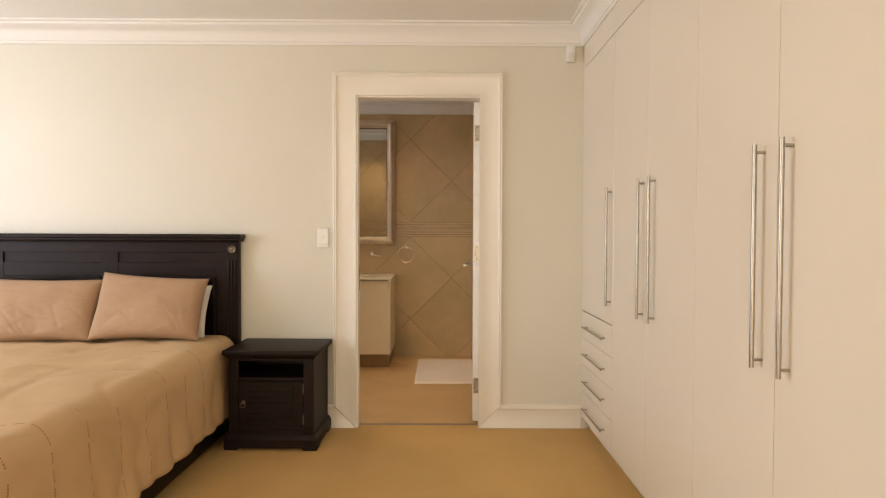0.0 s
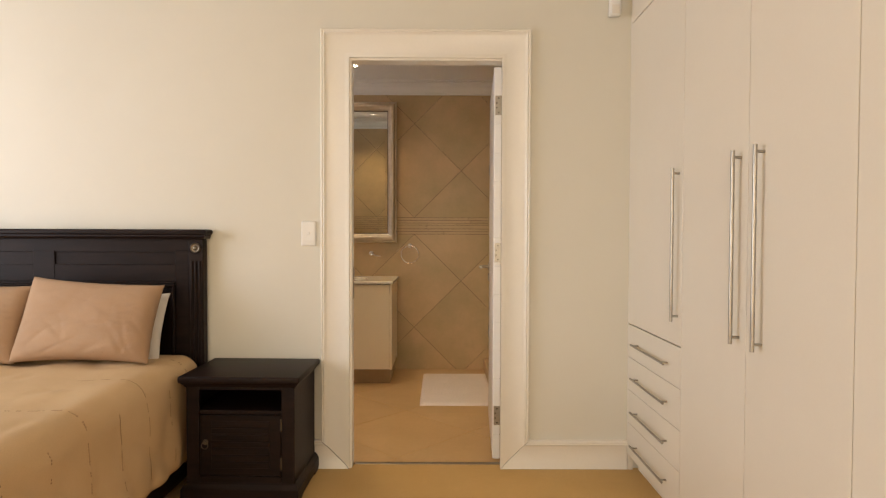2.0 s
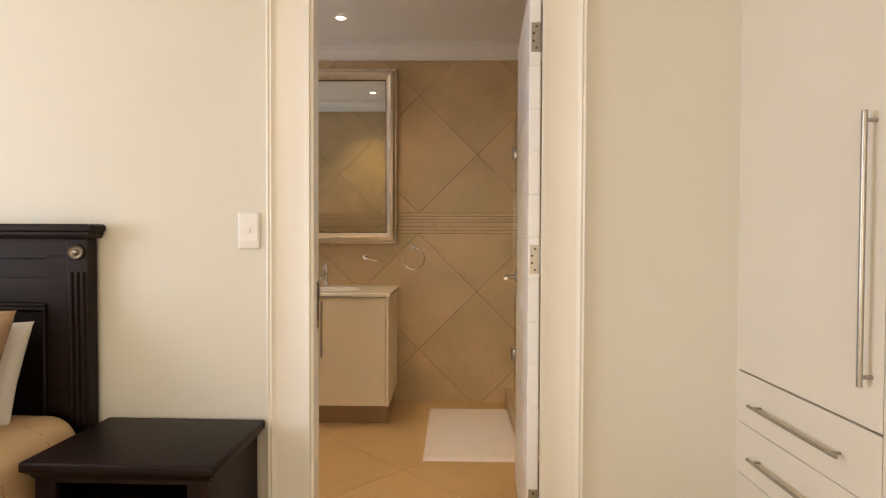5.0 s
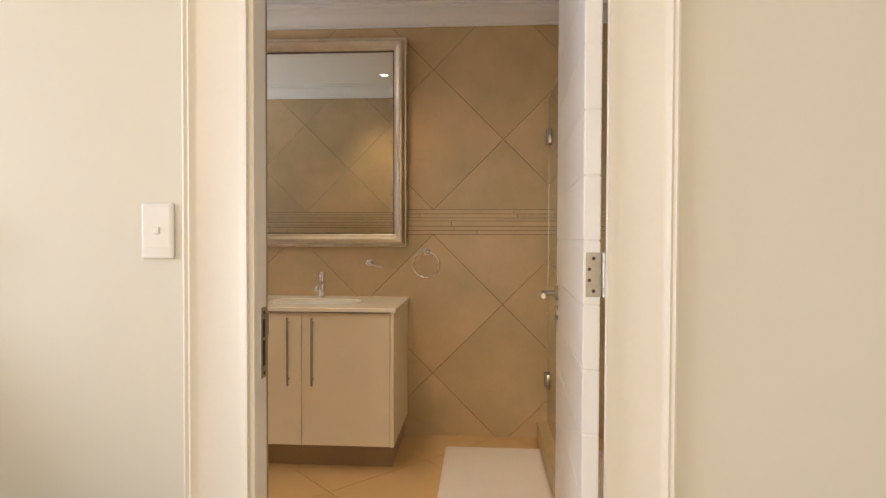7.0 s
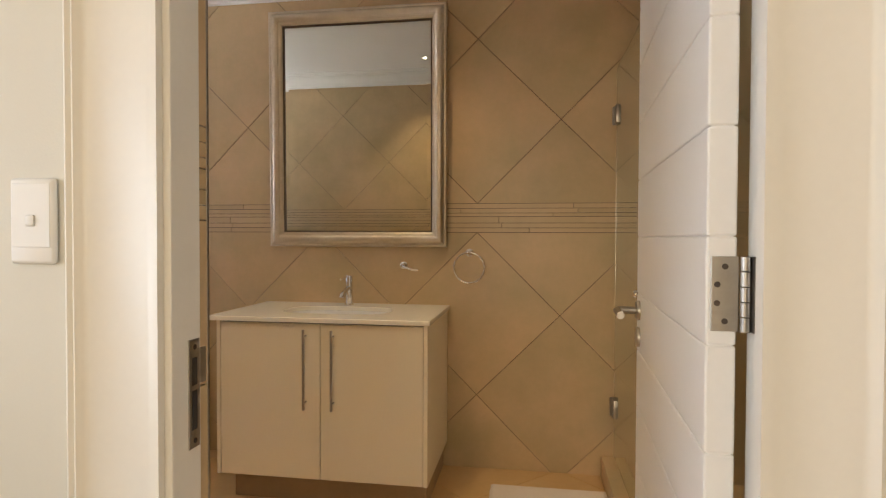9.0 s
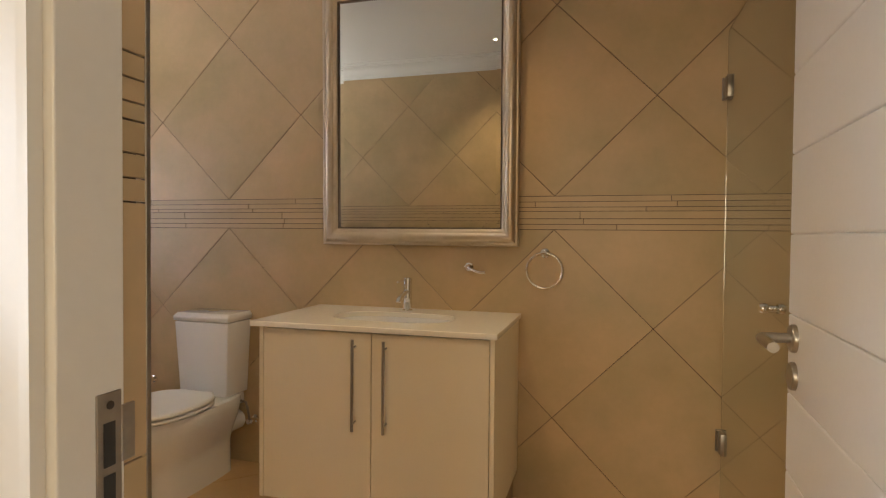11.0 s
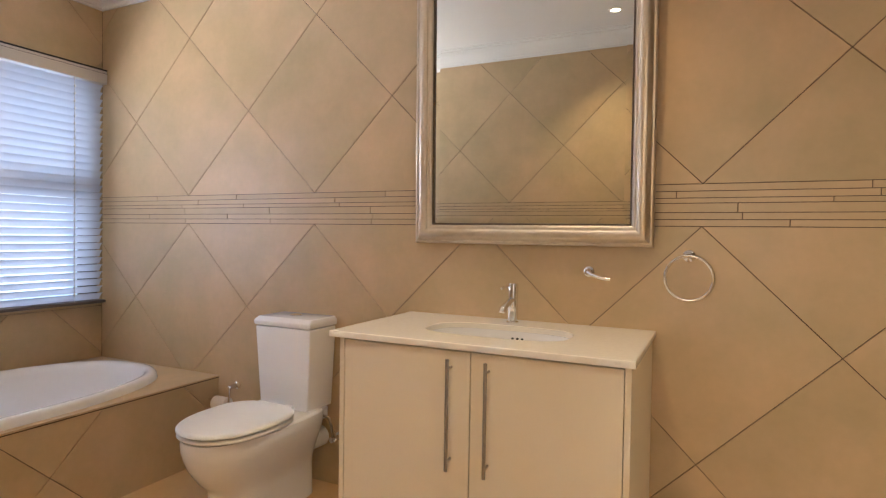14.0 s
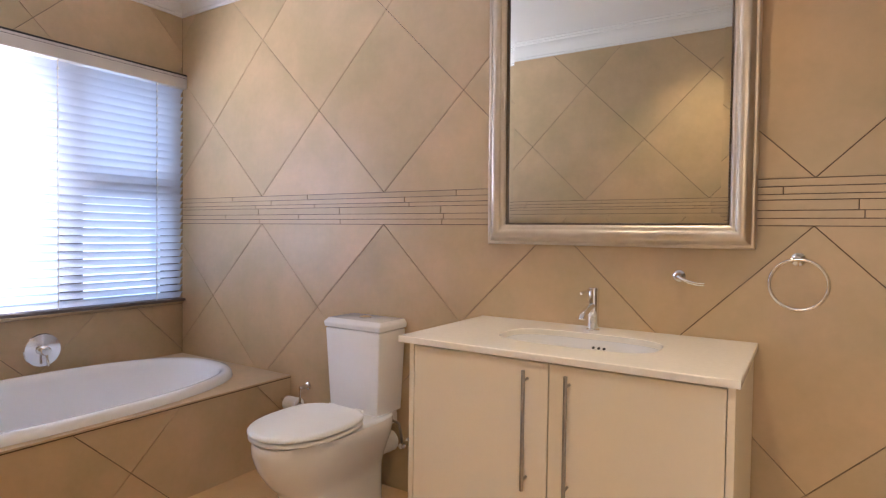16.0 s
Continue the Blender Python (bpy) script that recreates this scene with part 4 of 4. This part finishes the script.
def tapered(rings, soft):
    """A block out of rectangles (half width, front, back, z) about the cistern's middle, with its edges rounded."""
    bm = bmesh.new()
    bridge(bm, [[(cc - w, f, z), (cc + w, f, z), (cc + w, k, z), (cc - w, k, z)] for w, f, k, z in rings])
    bmesh.ops.recalc_face_normals(bm, faces=bm.faces)
    sharp = [e for e in bm.edges if e.is_manifold and e.calc_face_angle() > 0.3]
    bmesh.ops.bevel(bm, geom=sharp, offset=soft, segments=3, profile=0.5, affect="EDGES")
    return bm


cis = part("cistern", tapered([(hwc * 0.84, CYF + 0.016, 5.738, 0.3845), (hwc * 0.90, CYF + 0.008, 5.738, 0.57), (hwc * 0.965, CYF + 0.001, 5.738, 0.762)], 0.008), PORCELAIN, wc, smooth=30)
part("cistern_lid", tapered([(hwc * 0.975, CYF - 0.002, 5.742, 0.7655), (hwc * 0.995, CYF - 0.006, 5.742, 0.788), (hwc * 0.93, CYF + 0.016, 5.738, 0.8065)], 0.004), PORCELAIN, cis, smooth=30)
part("flush_button", lathe([(0.027, 0), (0.027, 0.005), (0.022, 0.007), (0.004, 0.007)], (cc, (CYF + 5.74) / 2, 0.807), seg=24), CHROME, cis, "chrome flush button", smooth=40)
part("waste_pipe", tube([(WCX + 0.03, 5.63, 0.225), (WCX + 0.065, 5.68, 0.225), (WCX + 0.070, 5.744, 0.225)], 0.048, 18), PLASTIC, wc, smooth=50)

vl = thing("shut_off_valve", (-1.655, BY, 0.23), "chrome water shut-off valve with a braided hose", "valve")
part("flange", lathe([(0.020, 0), (0.020, -0.004), (0.009, -0.008), (0.009, -0.045), (0.013, -0.046), (0.013, -0.070), (0.006, -0.072)], (-1.640, BY, 0.236), "y", 16), CHROME, vl, smooth=40)
part("knob", lathe([(0.011, 0), (0.013, 0.004), (0.013, 0.016), (0.009, 0.020)], (-1.634, BY - 0.058, 0.236), "x", 14), CHROME, vl, smooth=40)
part("hose", tube([(-1.640, BY - 0.058, 0.246), (-1.648, BY - 0.060, 0.30), (-1.660, BY - 0.06, 0.335), (-1.70, BY - 0.065, 0.345)], 0.006, 10), BRONZE, vl, smooth=60)

rh = thing("toilet_roll_holder", (-2.31, BY, 0.39), "chrome toilet roll holder on the tiled wall", "toilet roll holder")
part("mount", lathe([(0.020, 0), (0.020, -0.008), (0.012, -0.012), (0.010, -0.060), (0.007, -0.064)], (-2.290, BY, 0.395), "y", 20), CHROME, rh, smooth=40)
part("arm", tube([(-2.290, BY - 0.058, 0.395), (-2.288, BY - 0.060, 0.36), (-2.292, BY - 0.060, 0.322), (-2.300, BY - 0.060, 0.318), (-2.43, BY - 0.060, 0.318)], 0.0055, 10), CHROME, rh, smooth=60)
tro = part("toilet_roll", lathe([(0.018, 0.045), (0.018, -0.045), (0.033, -0.045), (0.036, -0.042), (0.036, 0.042), (0.033, 0.045), (0.018, 0.045)], (-2.340, BY - 0.060, 0.306), "x", 28, caps=(False, False)), LINEN, label="part-used white toilet paper roll on its holder", category="toilet roll", smooth=40)

# ---- bathroom: bath ----
DX, DZ, DY0 = -2.425, 0.432, 3.636
surround = part("bath_surround", box(WX + 0.001, DX - 0.008, DY0, BY - 0.001, 0.0, 0.05), GROUT, label="beige tiled bath surround under the window", category="bath surround", **structure)
part("apron_backing", box(DX - 0.030, DX - 0.007, DY0, BY - 0.001, 0.05, DZ - 0.012), GROUT, surround)
BC, BL, BA, BB = -2.906, 4.762, 0.456, 0.882
bm = bmesh.new()
rr = dict(a=BA - 0.02, b=BB - 0.02, p=2.5, n=72)
bridge(bm, [super_ring(BC, BL, BA - 0.02, BB - 0.02, DZ, 72, 2.5), rect_ring(WX + 0.001, DX + 0.004, DY0, BY - 0.001, DZ, BC, BL, **rr), rect_ring(WX + 0.001, DX + 0.004, DY0, BY - 0.001, DZ - 0.008, BC, BL, **rr), super_ring(BC, BL, BA - 0.02, BB - 0.02, DZ - 0.008, 72, 2.5)], loop=True)
square_corners(bm, WX + 0.001, DX + 0.004, DY0, BY - 0.001)
bmesh.ops.recalc_face_normals(bm, faces=bm.faces)
part("deck", bm, TILE, surround)
part("deck_joint", box(DX - 0.007, DX + 0.0030, DY0, BY - 0.002, DZ - 0.0128, DZ - 0.0083), GROUT, surround, "dark joint under the deck edge")
tub = thing("bathtub", (BC, BL, 0.05), "white oval drop-in bathtub set in the tiled deck", "bathtub")
bm = bmesh.new()
prof = [(0.0, 0.001), (0.004, 0.022), (0.014, 0.036), (0.030, 0.041), (0.048, 0.037), (0.060, 0.024), (0.068, 0.0), (0.085, -0.10), (0.105, -0.22), (0.135, -0.31), (0.190, -0.355), (0.28, -0.362)]
bridge(bm, [super_ring(BC, BL, BA - o, BB - o * (1.0 if o < 0.07 else 1.7), DZ + h, 72, 2.5) for o, h in prof], caps=(False, True))
bmesh.ops.recalc_face_normals(bm, faces=bm.faces)
if max(bm.faces, key=lambda f: len(f.verts)).normal.z < 0:
    bmesh.ops.reverse_faces(bm, faces=bm.faces)
part("shell", bm, ACRYLIC, tub, smooth=60)
part("waste", lathe([(0.026, 0), (0.026, 0.003), (0.010, 0.004)], (BC, BL, DZ - 0.362), seg=20), CHROME, tub, smooth=40)
mx = thing("bath_mixer", (WX, 4.99, 0.59), "round chrome wall-mounted bath mixer with a lever", "bath mixer")
part("plate", lathe([(0.086, 0.0), (0.086, 0.004), (0.082, 0.008), (0.020, 0.010)], (WX, 4.976, 0.576), "x", 36), CHROME, mx, smooth=35)
part("hub", lathe([(0.024, 0.008), (0.024, 0.040), (0.020, 0.046), (0.006, 0.047)], (WX, 4.976, 0.576), "x", 22), CHROME, mx, smooth=40)
part("lever", tube([(WX + 0.036, 4.976, 0.576), (WX + 0.044, 4.979, 0.539), (WX + 0.050, 4.984, 0.499)], 0.006, 12), CHROME, mx, smooth=60)

# ---- bathroom: window and blind ----
win = thing("window_1", (WX - 0.1, (WY0 + WY1) / 2, WZ0), "wide bathroom window with dark metal frames behind a blind", "window", kind="structure")
fx0, fx1 = WX - 0.078, WX - 0.033
for nm, b in (("frame_bar", (fx0, fx1, WY0, WY1, WZ0, WZ0 + 0.05)), ("frame_bar", (fx0, fx1, WY0, WY1, WZ1 - 0.022, WZ1)), ("frame_bar", (fx0, fx1, WY0, WY0 + 0.05, WZ0 + 0.05, WZ1 - 0.022)), ("frame_bar", (fx0, fx1, WY1 - 0.075, WY1, WZ0 + 0.05, WZ1 - 0.022)),
              ("mullion", (fx0, fx1, 5.085, 5.190, WZ0 + 0.05, WZ1 - 0.022)), ("transom", (fx0, fx1, 5.190, WY1 - 0.075, 1.41, 1.50))):
    part(nm, box(*b, 0.003, 1), ALU, win)
for y0, y1, z0, z1 in ((WY0 + 0.05, 5.085, WZ0 + 0.05, WZ1 - 0.022), (5.190, WY1 - 0.075, WZ0 + 0.05, 1.41), (5.190, WY1 - 0.075, 1.50, WZ1 - 0.022)):
    pane = part("pane", box(fx0 + 0.02, fx0 + 0.025, y0, y1, z0, z1), GLASS, win)
    pane.visible_shadow = False
part("corner_tile", box(WX - 0.0055, WX, WY1, BY - 0.001, WZ0 - 0.013, 2.110), TILE, wall_window)
part("sill", box(WX - 0.16, WX + 0.004, WY0, WY1, WZ0 - 0.014, WZ0 + 0.001, 0.002, 1), TILE, win)
bl = thing("venetian_blind", (WX + 0.03, (WY0 + WY1) / 2, WZ0), "white aluminium venetian blind lowered over the bathroom window", "blind")
SX, SY0, SY1 = WX + 0.030, WY0 + 0.0, 5.742
part("headrail", box(WX + 0.002, WX + 0.058, SY0, SY1, 2.056, 2.132, 0.004, 2), BLIND, bl, smooth=40)
# black strip that draws the shadow line between headrail and tiles
part("channel_slot", box(WX + 0.002, WX + 0.057, SY0, SY1, 2.1325, 2.141), RUBBER, bl, "black strip for the shadow gap above the headrail")
part("bottom_rail", box(SX - 0.026, SX + 0.026, SY0, SY1 - 0.004, 0.762, 0.780, 0.005, 2), BLIND_BASE, bl, "brown bottom rail", smooth=40)
part("groove", box(WX + 0.0575, WX + 0.0588, SY0, SY1, 2.116, 2.1178), GAP, bl, "fine dark groove along the headrail")
tilt = radians(52)
slat = bmesh.new()
prof = []
for k in range(7):
    u = (k / 6 - 0.5) * 0.050
    h = 0.004 * (1 - (2 * k / 6 - 1) ** 2)
    prof.append((u * math.cos(tilt) - h * math.sin(tilt), u * math.sin(tilt) + h * math.cos(tilt)))
CORDS = (4.25, 5.03, 5.555)
bridge(slat, [[(SX + a, y, b) for a, b in prof] for y in (SY0, SY1 - 0.018)], closed=False)
mesh = bpy.data.meshes.new("slat")
slat.transform(INV[bl.name])
slat.to_mesh(mesh)
slat.free()
mesh.shade_smooth()
mesh.materials.append(SLAT)
nslat = 30
for k in range(nslat):
    s = new("slat", mesh)
    s.parent = bl
    s.location.z = 0.803 + k * (2.027 - 0.803) / (nslat - 1)
for cy in CORDS:
    bm = bmesh.new()
    for dx in (-0.020, 0.020):
        tube([(SX + dx, cy, 0.780), (SX + dx, cy, 2.06)], 0.0018, 6, bm)
    for k in range(nslat):
        zc = 0.803 + (k + 0.5) * (2.027 - 0.803) / (nslat - 1)
        lathe([(0.0015, -0.008), (0.0050, -0.004), (0.0056, 0.0), (0.0050, 0.004), (0.0015, 0.008)], (SX + 0.0215, cy, min(zc, 2.048)), "z", 8, bm)
    part("ladder_cord", bm, LINEN, bl, "white knotted ladder cord")

bm = bmesh.new()
bridge(bm, [[(-5.6, 3.3, -1), (-5.6, 9, -1), (-5.6, 9, 5), (-5.6, 3.3, 5)]], caps=(False, True))
part("backdrop", bm, DAY, label="pale hazy daylight beyond the bathroom window", category="backdrop", **structure)
# unseen pale ground, added so the slat gaps don't open on a dark void
part("ground", box(-7.5, WX - 0.2, 3.6, 11, -0.32, -0.2), ADDED_GROUND, label="unseen pale ground added outside the bathroom window", category="ground", **structure)

# ---- bathroom: shower ----
GX = 0.602
part("shower_kerb", box(0.538, 0.660, 3.6305, BY - 0.001, -0.012, 0.100, 0.003, 1), TILE, label="low beige tiled kerb in front of the shower", category="shower kerb", **structure)
sd = thing("shower_door", (GX, 5.4, 0.1), "frameless clear glass shower door with chrome hinges", "shower door")
part("pane", box(GX - 0.004, GX + 0.004, 4.800, BY - 0.008, 0.112, 2.060, 0.001, 1), GLASS, sd)
for hz in (0.36, 1.822):
    h = part("hinge", box(GX - 0.016, GX + 0.016, BY - 0.075, BY - 0.020, hz - 0.045, hz + 0.045, 0.003, 2), BRONZE, sd, smooth=40)
    part("hinge_plate", box(GX - 0.024, GX + 0.024, BY - 0.018, BY + 0.0004, hz - 0.045, hz + 0.045, 0.002, 1), BRONZE, h)
for s in (-1, 1):
    part("knob", lathe([(0.010, s * 0.004), (0.010, s * 0.014), (0.016, s * 0.018), (0.017, s * 0.030), (0.013, s * 0.038), (0.004, s * 0.040)], (GX, 5.02, 1.000), "x", 20), CHROME, sd, smooth=40)
fp = part("shower_screen", box(GX - 0.004, GX + 0.004, 3.634, 4.795, 0.1015, 2.060, 0.001, 1), GLASS, label="fixed clear glass shower screen on the kerb", category="shower screen")
for g in (o for o in scene.objects if o.name.startswith("shower_screen") or (o.parent == sd and o.name.startswith("pane"))):
    g.visible_shadow = False

# ---- bathroom: mat and lamps ----
mat_ = thing("bath_mat", (0.27, 5.12, 0), "fluffy white cotton bath mat on the tiled floor", "bath mat")
bm = bmesh.new()
gx, gy = 60, 100
rows = []
for j in range(gy + 1):
    row = []
    for i in range(gx + 1):
        u, v = 2 * i / gx - 1, 2 * j / gy - 1
        x, y = 0.268 + u * 0.275, 5.085 + v * 0.465
        e = min(1.0, (1 - max(abs(u) ** 1.0, abs(v))) * 14)
        z = 0.001 + 0.014 * math.sqrt(max(0, e)) + 0.0022 * noise.noise(Vector((x * 60, y * 60, 1))) * e + 0.002 * noise.noise(Vector((x * 9, y * 9, 4))) * e
        row.append((x + 0.003 * noise.noise(Vector((v * 9, 1, 2))), y + 0.003 * noise.noise(Vector((u * 9, 5, 2))), z))
    rows.append(row)
bridge(bm, rows, closed=False)
bmesh.ops.recalc_face_normals(bm, faces=bm.faces)
if sum(f.normal.z for f in bm.faces) < 0:
    bmesh.ops.reverse_faces(bm, faces=bm.faces)
part("fabric", bm, COTTON_MAT, mat_, smooth=180)

# the shower fitting is unseen, added to go with its lamp
for lx, ly, _ in DOWNLIGHTS:
    dl = thing("downlight", (lx, ly, CB), "small round recessed ceiling downlight with a white rim", "downlight", group="bathroom downlights")
    part("rim", lathe([(0.030, -0.001), (0.030, -0.005), (0.036, -0.008), (0.044, -0.005), (0.046, 0.0)], (lx, ly, CB), seg=28, caps=(False, False)), PLASTIC, dl, smooth=50)
    part("lamp", lathe([(0.029, -0.002), (0.020, -0.003), (0.004, -0.003)], (lx, ly, CB), seg=20), LAMP_GLOW, dl, "glowing halogen lamp")

# ---- tiles: walls, floor, bath ----
DIA = 0.853
ZT, ZB = 1.389, 1.238                    # upper and lower edge of the strip border
J = 0.0014                               # half a joint


def diamonds(regions, u0, v0, place, parent, material, depth=0.006):
    """Square tiles on their corners, with a corner at (u0, v0), cut to the regions (u min, u max, v min, v max)."""
    h = DIA / 2
    for r in regions:
        for a in range(-14, 15):
            for b in range(-14, 15):
                cu, cv = u0 + a * h, v0 + b * h
                if (a + b) % 2 == 0 or cu < r[0] - h or cu > r[1] + h or cv < r[2] - h or cv > r[3] + h:
                    continue
                k = h - J * 1.414
                poly = clip_rect([(cu - k, cv), (cu, cv - k), (cu + k, cv), (cu, cv + k)], (r[0] + J * 0.4, r[1] - J * 0.4, r[2] + J, r[3] - J))
                if len(poly) < 3 or abs(sum(p[0] * q[1] - q[0] * p[1] for p, q in zip(poly, poly[1:] + poly[:1]))) < 1e-3:
                    continue
                part("tile", slab(poly, place, depth), material, parent)


def strips(u0, u1, place, parent, seed, depth=0.006):
    rng = random.Random(seed)
    z = ZT
    for row, hgt in enumerate((0.0254, 0.0244, 0.0184, 0.0334, 0.0252, 0.0242)):
        u = u0 - rng.random() * 0.5
        while u < u1:
            ln = rng.choice((0.45, 0.60, 0.60, 0.90))
            a, b = max(u + J, u0 + 0.001), min(u + ln - J, u1 - 0.001)
            if b - a > 0.012:
                part("strip", slab([(a, z - hgt + 0.0014), (b, z - hgt + 0.0014), (b, z - 0.0014), (a, z - 0.0014)], place, depth), TILE_STRIP, parent)
            u += ln
        z -= hgt


back = lambda u, v, h: (u, BY + 0.006 - h, v)
diamonds([(WX, 1.55, ZT, 2.60)], -0.10, ZT, back, wall_back, TILE)
diamonds([(WX, 1.55, -0.012, ZB)], -0.10, ZB, back, wall_back, TILE)
strips(WX, 1.55, back, wall_back, 3)
front = lambda u, v, h: (u, 3.6242 + h * 0.95, v)
diamonds([(WX, OL - 0.019, ZT, 2.60), (OL - 0.019, OR + 0.019, OT + 0.010, 2.60), (OR + 0.019, 1.55, ZT, 2.60)], -1.53, ZT, front, wall_bath_front, TILE)
diamonds([(WX, OL - 0.019, -0.012, ZB), (OR + 0.019, 1.55, -0.012, ZB)], -1.53, ZB, front, wall_bath_front, TILE)
strips(WX, OL - 0.019, front, wall_bath_front, 8)
strips(OR + 0.019, 1.55, front, wall_bath_front, 9)
side = lambda u, v, h: (WX - 0.006 + h, u, v)
diamonds([(FY, BY, 2.112, 2.60), (FY, WY0 - 0.002, ZT, 2.112)], 4.943, ZT, side, wall_window, TILE)
diamonds([(FY, BY, 0.40, WZ0 - 0.015), (FY, WY0 - 0.002, WZ0 - 0.015, ZB)], 4.928, ZB + 0.04, side, wall_window, TILE)
strips(FY, WY0 - 0.002, side, wall_window, 5)
sh = lambda u, v, h: (1.55 - h, u, v)
diamonds([(FY, BY, ZT, 2.60)], 5.2, ZT, sh, wall_shower, TILE)
diamonds([(FY, BY, -0.012, ZB)], 5.2, ZB, sh, wall_shower, TILE)
strips(FY, BY, sh, wall_shower, 6)
apron = lambda u, v, h: (DX - 0.007 + h, u, v)
diamonds([(DY0, BY, -0.012, DZ - 0.013)], 4.895, 0.200, apron, surround, TILE)
flr = lambda u, v, h: (u, v, -0.012 + h)
fx, fy = (4.40 - 4.60) / 2, (4.40 + 4.60) / 2
diamonds([(WX + 0.9, 0.537, 3.594, BY)], fx, fy, flr, bath_floor, TILE_FLOOR, 0.012)
diamonds([(0.661, 1.55, FY, BY)], fx, fy, flr, bath_floor, TILE_FLOOR, 0.012)
# tiled reveal beside the wooden jamb
rev = lambda u, v, h: (OL - 0.0255 + h, u, v)
box_rev = part("reveal_backing", box(OL - 0.035, OL - 0.0252, 3.5865, 3.6185, 0, OT), GROUT, wall_bath_front)
cuts = [0.0, 0.972, ZB]
for hgt in (0.0242, 0.0252, 0.0334, 0.0184, 0.0244, 0.0254):
    cuts.append(cuts[-1] + hgt)
cuts += [1.93, OT]
part("edge_trim", box(OL - 0.026, OL - 0.0185, 3.6302, 3.6375, 0, OT, 0.001, 1), BRONZE, wall_bath_front, "thin metal trim at the tile corner")
for a, b in zip(cuts, cuts[1:]):
    part("reveal_tile", slab([(3.5865, a + 0.0009), (3.6300, a + 0.0009), (3.6300, b - 0.0009), (3.5865, b - 0.0009)], rev, 0.0065), TILE, wall_bath_front)
